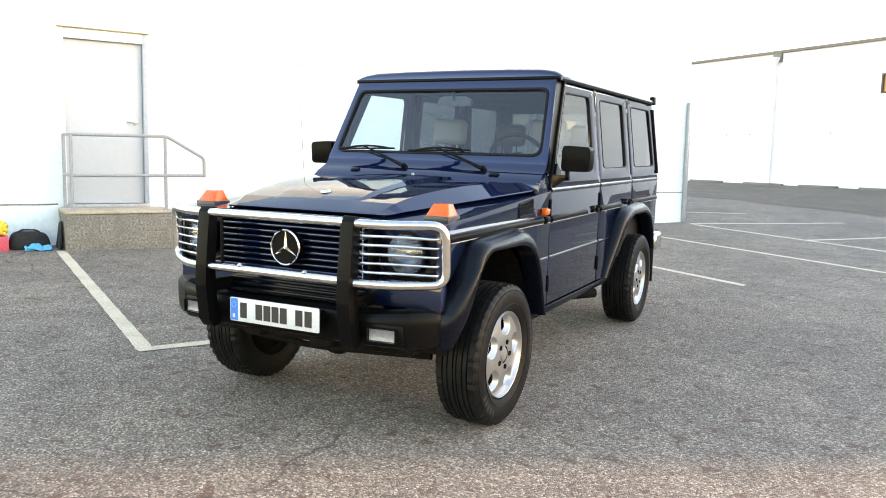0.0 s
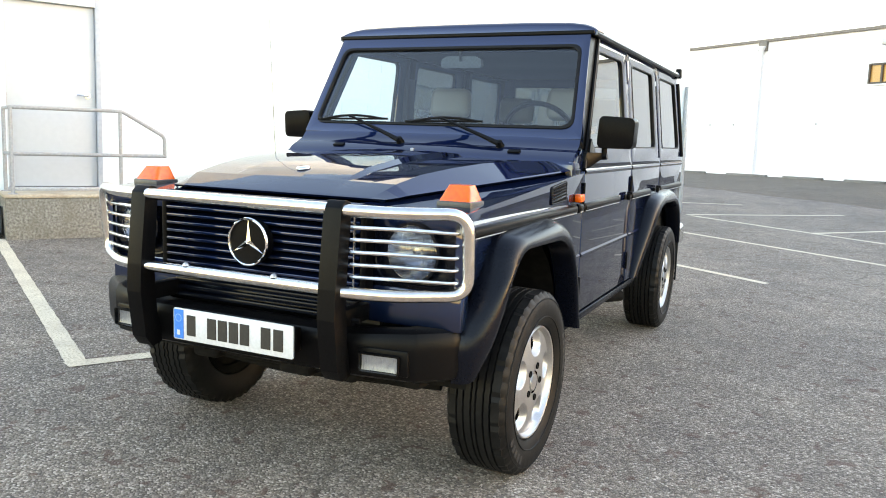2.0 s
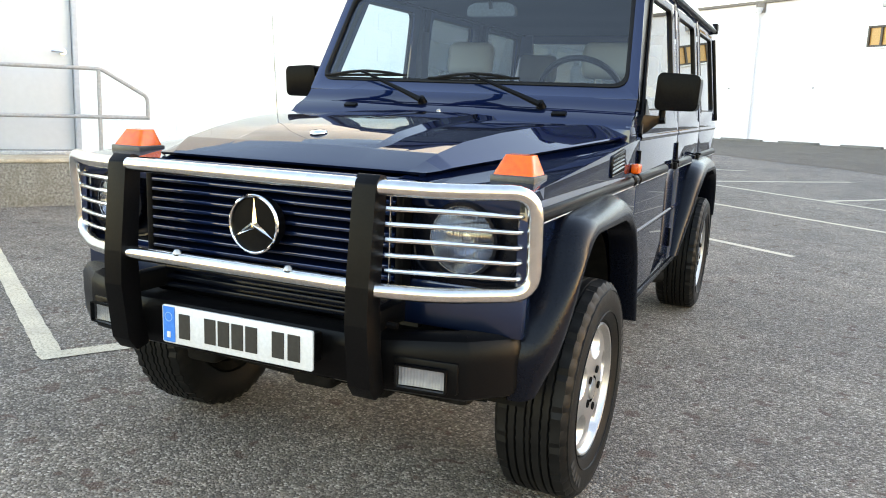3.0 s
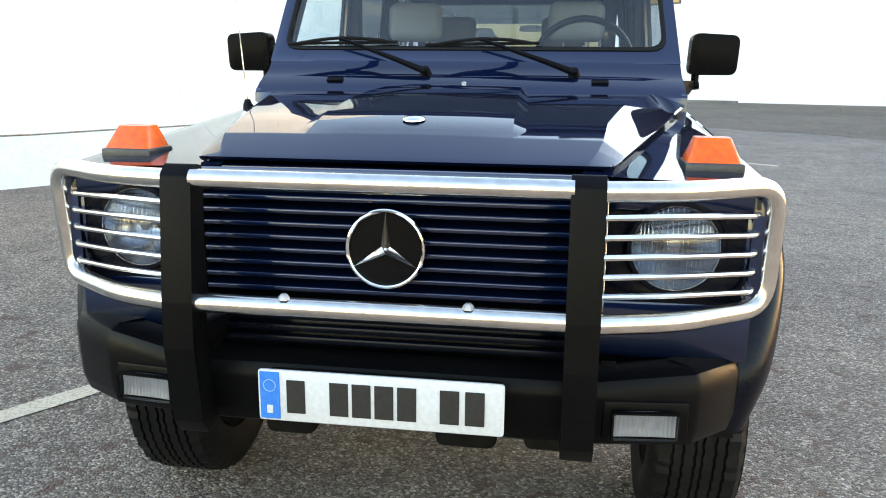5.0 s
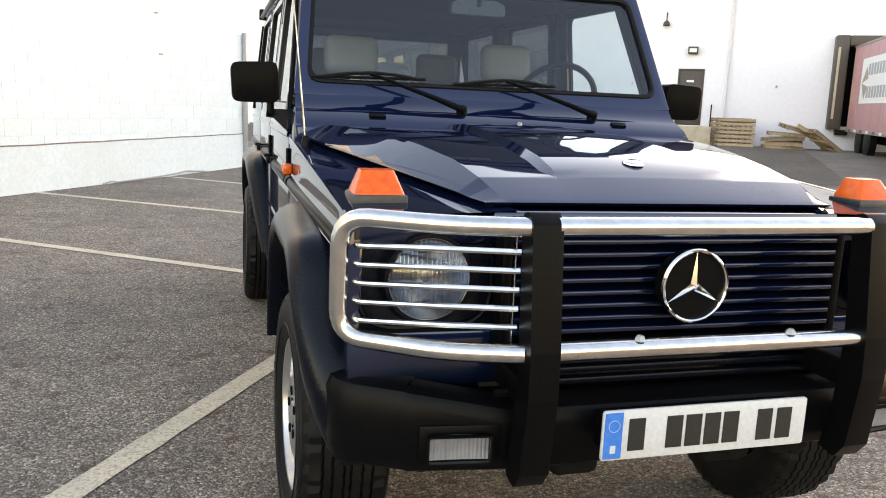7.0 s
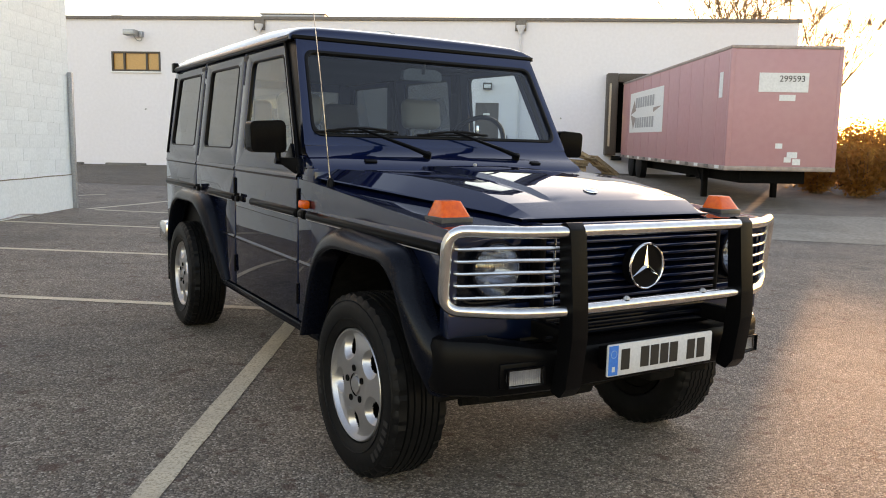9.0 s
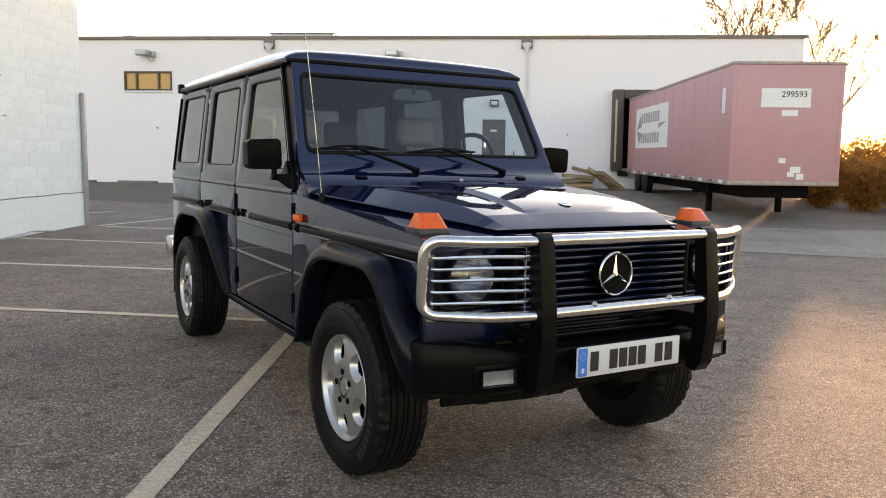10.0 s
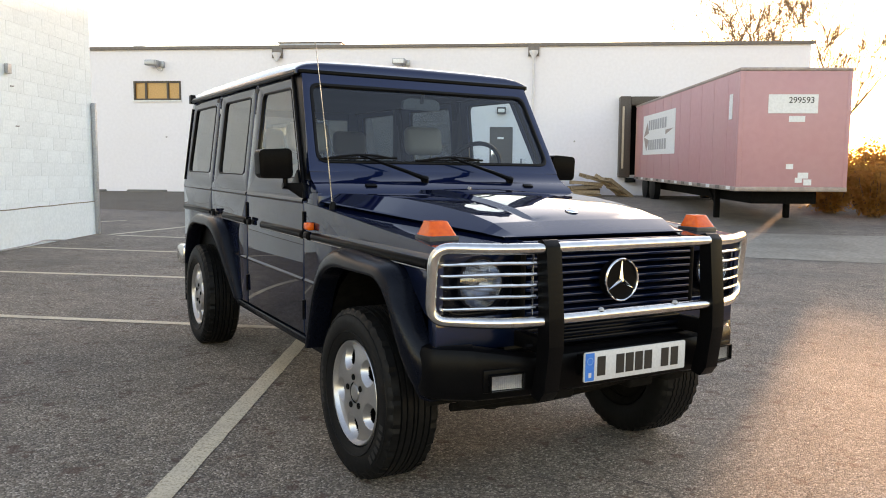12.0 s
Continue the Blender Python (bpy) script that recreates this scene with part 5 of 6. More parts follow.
# low plinth course, slightly proud
bm = bmesh.new()
for u0, u1 in ((-17.0, -11.16), (-9.3, 0.0)):
    rows = []
    for i in range(25):
        u = u0 + (u1 - u0) * i / 24
        zt = 0.755 + 0.0085 * u
        rows.append([bm.verts.new(p) for p in ((u, 0.0, zt), (u, -0.014, zt - 0.012), (u, -0.016, -0.4), (u, 0.0, -0.4))])
    for a, b in zip(rows, rows[1:]):
        for k in range(3):
            bm.faces.new((a[k], a[k + 1], b[k + 1], b[k]))
    bm.faces.new(rows[0])
    bm.faces.new(rows[-1])
plinth = obj("wall_plinth", bm, WALL_PAINT, 30)
plinth.matrix_world = WALL
# thin darker line laid along the top edge of the plinth
for u0, u1 in ((-17.0, -11.16), (-9.3, 0.0)):
    bm = bmesh.new()
    tube(bm, [(u0 + (u1 - u0) * i / 24, -0.012, 0.757 + 0.0085 * (u0 + (u1 - u0) * i / 24) + 0.004 * math.sin(i * 2.1)) for i in range(25)], 0.009, 5)
    part("plinth_line", bm, CONCRETE, plinth, "thin grey line along the top of the plinth")
tagged(plinth, "white-painted plinth at the foot of the block wall", "plinth", kind="structure")

door = wall_thing("door_1", "closed white metal door with one grey jamb above a concrete landing", "door", kind="structure")
# this one jamb is coloured greyer than the other frame members
bm = bmesh.new()
box(bm, (DOOR_U1 - 0.05, 0.0, DOOR_Z0), (DOOR_U1, 0.16, DOOR_Z1), 0.004)
part("door_jamb", bm, JAMB_GREY, door, "door jamb in a darker blue-grey than the rest of the frame")
bm = bmesh.new()
box(bm, (DOOR_U0, 0.0, DOOR_Z0), (DOOR_U0 + 0.05, 0.16, DOOR_Z1), 0.004)
box(bm, (DOOR_U0 + 0.05, 0.0, DOOR_Z1 - 0.12), (DOOR_U1 - 0.05, 0.16, DOOR_Z1), 0.004)
part("door_frame", bm, WALL_PAINT, door, "door frame painted white like the wall")
bm = bmesh.new()
box(bm, (DOOR_U0 + 0.055, 0.06, DOOR_Z0 + 0.02), (DOOR_U1 - 0.055, 0.1, DOOR_Z1 - 0.125), 0.004)
part("door_leaf", bm, DOOR_WHITE, door)
bm = bmesh.new()
box(bm, (DOOR_U0, -0.03, DOOR_Z0 - 0.04), (DOOR_U1, 0.12, DOOR_Z0 + 0.015), 0.006)
part("threshold", bm, GALV, door)
bm = bmesh.new()
box(bm, (DOOR_U0 - 0.02, -0.03, DOOR_Z1), (DOOR_U1 + 0.03, 0.02, DOOR_Z1 + 0.013), 0.003)
part("drip_edge", bm, surface("rusty_drip", (0.34, 0.26, 0.14), (0.45, 0.36, 0.2), 0.7, 0.2, 30), door, "rusty drip edge")
for z in (0.85, 1.6, 2.4):
    bm = bmesh.new()
    tube(bm, [(DOOR_U0 + 0.045, 0.045, z - 0.07), (DOOR_U0 + 0.045, 0.045, z + 0.07)], 0.018, 8)
    part("hinge", bm, GALV, door)
bm = bmesh.new()
lathe(bm, [(0, 0.012), (0.034, 0.012), (0.036, 0.0)], 16, pose(DOOR_U1 - 0.14, 0.06, 1.68, 90, 0, 0))
tube(bm, bent([(DOOR_U1 - 0.14, 0.06, 1.68), (DOOR_U1 - 0.14, 0.0, 1.68), (DOOR_U1 - 0.26, -0.005, 1.68)], 0.02), 0.011, 8)
part("door_handle", bm, CHROME, door, "bright lever handle")
bm = bmesh.new()
box(bm, (DOOR_U0 - 0.1, 0.25, DOOR_Z0 - 0.1), (DOOR_U1 + 0.1, 0.29, DOOR_Z1 + 0.1))
part("door_back", bm, DARK, door)

landing = wall_thing("concrete_landing", "rough concrete landing slab with steps below the white door", "landing")
bm = bmesh.new()
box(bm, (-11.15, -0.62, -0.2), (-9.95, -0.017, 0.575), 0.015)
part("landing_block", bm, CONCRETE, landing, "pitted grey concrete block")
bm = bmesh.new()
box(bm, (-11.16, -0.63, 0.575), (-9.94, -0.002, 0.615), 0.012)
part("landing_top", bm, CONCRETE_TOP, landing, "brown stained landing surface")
for i, z in enumerate((0.43, 0.27)):
    bm = bmesh.new()
    box(bm, (-9.95 + 0.28 * i, -0.62, -0.2), (-9.67 + 0.28 * i, -0.017, z), 0.012)
    part("step", bm, CONCRETE, landing)

rail = wall_thing("handrail", "grey painted pipe handrail on the concrete landing", "handrail")
R_ = 0.02
bm = bmesh.new()
tube(bm, bent([(-11.09, -0.08, 1.5), (-11.075, -0.585, 1.5), (-10.0, -0.585, 1.51), (-9.55, -0.585, 1.25), (-9.55, -0.585, 1.03)], 0.05), R_, 10)
part("top_rail", bm, RAIL_PAINT, rail)
bm = bmesh.new()
tube(bm, bent([(-11.09, -0.08, 1.03), (-11.075, -0.585, 1.03), (-9.535, -0.585, 1.035)], 0.04), R_, 10)
part("middle_rail", bm, RAIL_PAINT, rail)
for u, v in ((-11.09, -0.08), (-11.075, -0.585), (-10.02, -0.585)):
    bm = bmesh.new()
    tube(bm, [(u, v, 0.6), (u, v, 1.5)], R_, 10)
    lathe(bm, [(0.045, 0.615), (0.045, 0.625), (0.02, 0.627)], 12, pose(u, v, 0))
    part("post", bm, RAIL_PAINT, rail)

post = wall_thing("corner_post", "grey galvanised guard post at the corner of the block wall", "post")
bm = bmesh.new()
box(bm, (-0.02, -0.085, 0.0), (0.045, -0.006, 2.5), 0.01)
part("post_body", bm, GALV, post)
bm = bmesh.new()
box(bm, (0.042, -0.08, 2.3), (0.06, -0.035, 2.34), 0.004)
part("clip", bm, GALV, post)

wb = wall_thing("wall_box", "small grey metal box fixed to the block wall", "box", at=(-2.64, 0, 2.76))
bm = bmesh.new()
box(bm, (-0.05, -0.06, -0.07), (0.05, 0.0, 0.07), 0.008)
part("box_body", bm, GALV, wb)
for u, z in ((-2.55, 2.52), (-2.45, 1.95)):
    st = wall_thing("pipe_stub", "short metal pin in the block wall", "pin", "pins in the wall", at=(u, 0, z))
    bm = bmesh.new()
    tube(bm, [(-0.03, -0.02, 0), (0.03, -0.035, 0.003), (0.04, 0.0, 0.0)], 0.009, 6)
    part("pin", bm, GALV, st)

# bag and loose things left of the landing
bag = wall_thing("black_bag", "slumped black cloth bag with a blue rag on the asphalt", "bag", at=(-11.5, -0.22, 0.12))
bm = bmesh.new()
bmesh.ops.create_icosphere(bm, subdivisions=4, radius=1)
for v in bm.verts:
    p = Vector([math.copysign(abs(c) ** 0.55, c) for c in v.co])
    n_ = noise.noise(p * 1.7 + Vector((3, 1, 7))) * 0.16 + noise.noise(p * 4.5) * 0.06
    v.co = Vector((p.x * (0.215 - 0.03 * p.z + 0.03 * n_), p.y * 0.13 * (1 + n_), max(0.0, 0.115 + p.z * 0.125 * (1 + 0.6 * n_) - 0.012 * p.x)))
part("bag_body", bm, CLOTH_BLACK, bag, smooth=80)
bm = bmesh.new()
tube(bm, bent([(-0.14, -0.06, 0.2), (-0.1, -0.1, 0.27), (0.08, -0.1, 0.26), (0.12, -0.06, 0.19)], 0.05), 0.01, 6)
part("strap", bm, CLOTH_BLACK, bag)
rag = wall_thing("blue_rag", "crumpled blue rag in front of the black bag", "rag", at=(-11.42, -0.43, 0.12))
bm = grid_surface(spread_of(-0.15, 0.13, 29), spread_of(-0.07, 0.08, 17), lambda x, y: Vector((x + 0.02 * noise.noise(Vector((y * 30, x * 9, 5))), y, 0.04 + 0.05 * max(0, y + 0.02) / 0.1 + 0.045 * noise.noise(Vector((x * 17, y * 20, 2))))))
part("rag_cloth", bm, CLOTH_BLUE, rag, smooth=80)
flap = wall_thing("dark_mat", "dark mat leaning on the side of the landing", "mat", at=(-11.22, -0.3, 0.12))
bm = sheet(rounded([(-0.2, 0), (0.18, 0), (0.15, 0.33), (-0.04, 0.36)], 0.04), thick=0.012, edge=0.003, to=lambda u, v, w: Vector((w + 0.05 - 0.12 * (0.3 - v), u, v)))
part("mat_sheet", bm, CLOTH_BLACK, flap)
crate = wall_thing("red_crate", "red plastic crate with a yellow bag on top", "crate", at=(-11.84, -0.3, 0.12))
bm = bmesh.new()
box(bm, (-0.12, -0.1, 0.0), (0.115, 0.1, 0.2), 0.012)
part("crate_body", bm, CLOTH_RED, crate)
bm = bmesh.new()
bmesh.ops.create_icosphere(bm, subdivisions=4, radius=1)
for v in bm.verts:
    p = Vector([math.copysign(abs(c) ** 0.7, c) for c in v.co])
    v.co = Vector((p.x * 0.11, p.y * 0.09, 0.285 + p.z * 0.085)) + v.co * 0.03 * noise.noise(p * 3.1 + Vector((4, 2, 9)))
part("yellow_bag", bm, CLOTH_YELLOW, crate, smooth=60)

# dirt and a loose hose at the foot of the wall
hose = wall_thing("loose_cable", "thin loose cable lying along the foot of the wall", "cable")
bm = bmesh.new()
tube(bm, bent([(-3.9, -0.08, 0.17), (-3.75, -0.1, 0.2), (-3.6, -0.07, 0.17), (-2.6, -0.06, 0.18), (-2.2, -0.1, 0.2), (-1.9, -0.05, 0.22), (-1.2, -0.06, 0.16)], 0.2), 0.012, 6)
part("cable", bm, GALV, hose)

# ---- the far building ----
FAR = pose(2.0, 33.9, 0, 0, 0, -35)  # local x along its face, -y out of it
FAR_BASE, FAR_TOP, FAR_L, FAR_R = 0.3, 6.42, -18.0, 29.2
WIN = (1.5, 3.58, 4.29, 5.09)
FDOOR = (16.66, 17.6, 1.1, 3.17)
DOCK = (21.95, 25.3, 1.25, 4.25)
bm = bmesh.new()
cuts = sorted({FAR_L, FAR_R, WIN[0], WIN[1], FDOOR[0], FDOOR[1], DOCK[0], DOCK[1]})
for u0, u1 in zip(cuts, cuts[1:]):
    opening = next((o for o in (WIN, FDOOR, DOCK) if o[0] == u0), None)
    if opening:
        box(bm, (u0, 0, FAR_BASE - 0.5), (u1, 0.3, opening[2]))
        box(bm, (u0, 0, opening[3]), (u1, 0.3, FAR_TOP))
    else:
        box(bm, (u0, 0, FAR_BASE - 0.5), (u1, 0.3, FAR_TOP))
box(bm, (FAR_L, 0.3, -0.2), (FAR_L + 0.3, 18, FAR_TOP))
box(bm, (FAR_R - 0.3, 0.3, -0.2), (FAR_R, 18, FAR_TOP))
box(bm, (FAR_L + 0.3, 0.3, FAR_TOP - 0.4), (FAR_R - 0.3, 18, FAR_TOP - 0.2))
north = obj("wall_north", bm, FAR_PAINT, 0)
north.matrix_world = FAR
tagged(north, "long pale painted wall of a flat-roofed warehouse", "wall", kind="structure")
bm = bmesh.new()
box(bm, (FAR_L - 0.1, -0.1, FAR_TOP - 0.03), (FAR_R + 0.1, 0.3, FAR_TOP + 0.1), 0.01)
edge_strip = obj("roof_edge", bm, FASCIA, 0)
edge_strip.matrix_world = FAR
tagged(edge_strip, "dark brown metal edge along the flat roof", "roof edge", kind="structure")


def far_thing(name, label, category, group="", kind="", at=(0, 0, 0)):
    return thing(name, FAR @ Matrix.Translation(at), label, category, group, kind)


win = far_thing("window_1", "high strip window with three amber panes in dark frames", "window", kind="structure")
bm = bmesh.new()
u0, u1, z0, z1 = WIN
for lo, hi in (((u0, -0.03, z0), (u1, 0.1, z0 + 0.07)), ((u0, -0.03, z1 - 0.07), (u1, 0.1, z1)), ((u0, -0.03, z0 + 0.07), (u0 + 0.07, 0.1, z1 - 0.07)), ((u1 - 0.07, -0.03, z0 + 0.07), (u1, 0.1, z1 - 0.07)),
               ((u0 + 0.5, -0.02, z0 + 0.07), (u0 + 0.58, 0.1, z1 - 0.07)), ((u0 + 1.46, -0.02, z0 + 0.07), (u0 + 1.54, 0.1, z1 - 0.07))):
    box(bm, lo, hi)
part("window_frame", bm, BROWN_DOOR, win, "dark window frame")
for a, b in ((u0 + 0.07, u0 + 0.5), (u0 + 0.58, u0 + 1.46), (u0 + 1.54, u1 - 0.07)):
    bm = bmesh.new()
    box(bm, (a, 0.05, z0 + 0.07), (b, 0.07, z1 - 0.07))
    part("pane", bm, AMBER_PANE, win, "amber pane")
bm = bmesh.new()
box(bm, (u0 - 0.03, -0.06, z0 - 0.07), (u1 + 0.03, 0.0, z0 - 0.005), 0.008)
part("window_sill", bm, WHITE_DECAL, win)
bm = bmesh.new()
box(bm, (u0 - 0.1, 0.2, z0 - 0.1), (u1 + 0.1, 0.28, z1 + 0.1))
part("window_back", bm, DARK, win)


def flood_lamp(u, z, pale):
    t = far_thing("flood_lamp", "grey flood lamp fixed high on the wall", "lamp", "flood lamps", at=(u, 0, z))
    bm = bmesh.new()
    box(bm, (-0.27, -0.5, -0.1), (0.25, -0.14, 0.12), 0.03)
    part("lamp_body", bm, GALV, t)
    bm = bmesh.new()
    box(bm, (-0.22, -0.53, -0.08), (0.2, -0.49, 0.09), 0.01)
    part("lamp_glass", bm, WHITE_DECAL if pale else GALV, t)
    bm = bmesh.new()
    box(bm, (0.2, -0.14, -0.14), (0.4, 0.0, 0.1), 0.01)
    tube(bm, bent([(0.32, -0.1, -0.12), (0.36, -0.12, -0.3), (0.2, -0.2, -0.3), (0.1, -0.3, -0.1)], 0.08), 0.018, 6)
    part("bracket", bm, GALV, t)


flood_lamp(2.5, 5.8, False)
flood_lamp(12.96, 5.78, True)


def downpipe(u, low):
    t = far_thing("downpipe", "pale rain pipe below a dark roof outlet", "pipe", "downpipes", at=(u, 0, 0))
    bm = bmesh.new()
    box(bm, (-0.22, -0.12, FAR_TOP - 0.42), (0.22, 0.0, FAR_TOP - 0.03), 0.01)
    part("outlet", bm, FASCIA, t, "dark roof outlet")
    bm = bmesh.new()
    lathe(bm, [(0.18, 6.2), (0.18, 6.13), (0.06, 5.9), (0.055, 5.85)], 12, pose(0, -0.16, 0))
    if low:
        tube(bm, [(0, -0.16, 5.9), (0, -0.1, 5.6), (0, -0.1, 0.35)], 0.046, 10)
    part("pipe", bm, PIPE_PAINT, t)


downpipe(-3.55, True)
downpipe(7.8, False)
downpipe(18.4, True)

vent = far_thing("roof_vent", "small metal vent cap on the flat roof", "vent", at=(1.25, 1.2, FAR_TOP))
bm = bmesh.new()
lathe(bm, [(0.16, -0.3), (0.16, 0.2), (0.3, 0.2), (0.3, 0.3), (0, 0.36)], 14)
part("vent_cap", bm, GALV, vent)
unit = far_thing("roof_unit", "long low grey metal unit on the flat roof", "roof unit", at=(8.9, 1.5, FAR_TOP))
bm = bmesh.new()
box(bm, (-1.35, -0.5, -0.3), (1.35, 0.8, 0.36), 0.02)
part("unit_casing", bm, GALV, unit)
bm = bmesh.new()
box(bm, (-1.4, -0.55, 0.36), (1.4, 0.85, 0.4), 0.01)
part("unit_lid", bm, FASCIA, unit)

for i, u in enumerate((-9.6, -6.3, -4.9, -0.6, 2.9, 15.0, 20.1)):
    t = far_thing("wall_stub", "short dark pipe end in the wall", "pipe end", "pipe ends", at=(u, 0, 2.75 if i < 5 else 2.6))
    bm = bmesh.new()
    tube(bm, [(0, 0, 0), (0, -0.06, -0.015)], 0.035, 8)
    part("stub", bm, GALV, t)

# back door of the far building
fd = far_thing("door_2", "closed brown metal door in the warehouse wall", "door", kind="structure")
bm = bmesh.new()
box(bm, (FDOOR[0], 0.02, FDOOR[2]), (FDOOR[1], 0.09, FDOOR[3]), 0.006)
part("door_leaf", bm, BROWN_DOOR, fd)
bm = bmesh.new()
box(bm, (FDOOR[0] - 0.0, -0.02, FDOOR[2]), (FDOOR[0] + 0.05, 0.02, FDOOR[3]), 0.004)
box(bm, (FDOOR[1] - 0.05, -0.02, FDOOR[2]), (FDOOR[1], 0.02, FDOOR[3]), 0.004)
box(bm, (FDOOR[0] + 0.05, -0.02, FDOOR[3] - 0.05), (FDOOR[1] - 0.05, 0.02, FDOOR[3]), 0.004)
part("door_frame", bm, BROWN_DOOR, fd)
bm = bmesh.new()
box(bm, (FDOOR[0] + 0.32, 0.0, 2.68), (FDOOR[0] + 0.58, 0.02, 2.76))
part("door_sign", bm, WHITE_DECAL, fd, "small white sign")
bm = bmesh.new()
box(bm, (FDOOR[0] + 0.06, -0.02, 1.85), (FDOOR[0] + 0.16, 0.02, 2.25), 0.005)
tube(bm, bent([(FDOOR[0] + 0.11, 0, 2.05), (FDOOR[0] + 0.11, -0.08, 2.05), (FDOOR[0] + 0.24, -0.08, 2.05)], 0.02), 0.015, 6)
part("door_lock", bm, CHROME, fd, "bright lock plate with lever")
fl = far_thing("door_landing", "concrete landing block below the brown door", "landing")
bm = bmesh.new()
box(bm, (16.2, -1.25, -0.1), (18.0, 0.0, 1.08), 0.02)
part("landing_block", bm, CONCRETE_TOP, fl)
fr = far_thing("landing_rail", "black metal railing on the landing by the brown door", "railing")
for u in (16.25, 17.95):
    bm = bmesh.new()
    tube(bm, bent([(u, -0.05, 1.85), (u, -1.2, 1.85), (u, -1.2, 1.08)], 0.06), 0.022, 8)
    part("rail", bm, BLACK_PLASTIC, fr)
    for v in (-0.15, -0.45, -0.75, -1.0):
        bm = bmesh.new()
        tube(bm, [(u, v, 1.08), (u, v, 1.85)], 0.012, 6)
        part("baluster", bm, BLACK_PLASTIC, fr)
bm = bmesh.new()
tube(bm, bent([(16.25, -1.2, 1.85), (15.5, -1.2, 1.3), (15.4, -1.2, 0.4)], 0.06), 0.022, 8)
part("rail", bm, BLACK_PLASTIC, fr)
for i in range(3):
    bm = bmesh.new()
    box(bm, (15.35 + 0.28 * i, -1.25, -0.1), (16.2, 0.0, 0.55 + 0.18 * i - 0.05), 0.01)
    part("step", bm, CONCRETE_TOP, fl)
wl = far_thing("wall_lantern", "dark box lantern above the brown door", "lamp", at=(17.13, 0, 3.82))
bm = bmesh.new()
box(bm, (-0.18, -0.22, -0.12), (0.18, 0.0, 0.14), 0.02)
part("lantern_body", bm, BROWN_DOOR, wl)
bm = bmesh.new()
box(bm, (-0.13, -0.24, -0.07), (0.13, -0.2, 0.07), 0.01)
part("lantern_glass", bm, WHITE_DECAL, wl)
wl = far_thing("wall_siren", "small dark horn on a short rod high on the wall", "horn", at=(16.1, 0, 4.83))
bm = bmesh.new()
lathe(bm, [(0.14, -0.12), (0.1, 0.0), (0.04, 0.06), (0.0, 0.08)], 12, pose(0, -0.15, 0))
tube(bm, [(0, -0.15, 0.05), (0, -0.1, 0.35), (0, 0, 0.35)], 0.025, 6)
part("horn", bm, BROWN_DOOR, wl)

# loading dock with trailer
dock = far_thing("dock_shelter", "dark padded dock shelter round the loading opening", "dock shelter")
bm = bmesh.new()
for lo, hi in (((DOCK[0] - 0.1, -0.55, 1.15), (DOCK[0] + 0.32, 0.0, 4.35)), ((DOCK[1] - 0.32, -0.55, 1.15), (DOCK[1] + 0.1, 0.0, 4.35)), ((DOCK[0] + 0.325, -0.54, 4.0), (DOCK[1] - 0.325, 0.0, 4.34))):
    bm = bmesh.new()
    box(bm, lo, hi, 0.03)
    part("pad", bm, BROWN_DOOR, dock)
bm = bmesh.new()
box(bm, (DOCK[0] - 0.02, -0.57, 1.5), (DOCK[0] + 0.06, -0.5, 3.95), 0.01)
part("edge_strip", bm, CONCRETE_TOP, dock)
bm = bmesh.new()
box(bm, (DOCK[0] + 0.3, 0.25, 1.2), (DOCK[1] - 0.3, 0.29, 4.2))
part("inside", bm, DARK, dock)
for u in (DOCK[0] + 0.2, DOCK[1] - 0.6):
    bm = bmesh.new()
    box(bm, (u, -0.3, 0.95), (u + 0.4, 0.0, 1.13), 0.02)
    part("bumper_block", bm, RUBBER, dock)

# trailer: local x across it, -y from its tail at the dock to its nose
TR_W, TR_L, TR_Z0, TR_Z1 = 2.55, 12.7, 1.12, 3.9
trailer = far_thing("trailer", "red box trailer backed to the loading dock, its colour paled by painted flare haze", "trailer", at=(22.45, -0.6, 0.05))
trailer.matrix_world = trailer.matrix_world @ pose(0, 0, 0, 0.8, 0, 2.4)
bm = bmesh.new()
box(bm, (0, -TR_L, TR_Z0), (TR_W, 0, TR_Z1), 0.03)
box_part = part("trailer_box", bm, TRAILER_RED, trailer)
bm = bmesh.new()
box(bm, (-0.02, -TR_L - 0.02, TR_Z1 - 0.06), (TR_W + 0.02, 0.02, TR_Z1 + 0.02), 0.02)
part("top_rail", bm, TRAILER_RAIL, trailer)
bm = bmesh.new()
box(bm, (-0.025, -TR_L - 0.012, TR_Z0 - 0.09), (TR_W + 0.025, 0.02, TR_Z0 + 0.02), 0.015)
part("bottom_rail", bm, TRAILER_RAIL, trailer)
for i in range(14):
    bm = bmesh.new()
    box(bm, (-0.04, -0.6 - 0.88 * i - 0.3, TR_Z0 - 0.06), (-0.022, -0.6 - 0.88 * i, TR_Z0 + 0.02))
    part("rail_marker", bm, WHITE_DECAL if i % 2 else FASCIA, trailer)
for x, y in ((-0.015, -TR_L - 0.015), (TR_W - 0.1, -TR_L - 0.015)):
    bm = bmesh.new()
    box(bm, (x, y, TR_Z0), (x + 0.12, y + 0.12, TR_Z1 - 0.05), 0.03)
    part("corner_post", bm, TRAILER_RED, trailer)
for i in range(1, 11):
    bm = bmesh.new()
    box(bm, (-0.006, -1.18 * i, TR_Z0 + 0.06), (0.0, -1.18 * i + 0.03, TR_Z1 - 0.08))
    part("panel_seam", bm, TRAILER_RED, box_part)
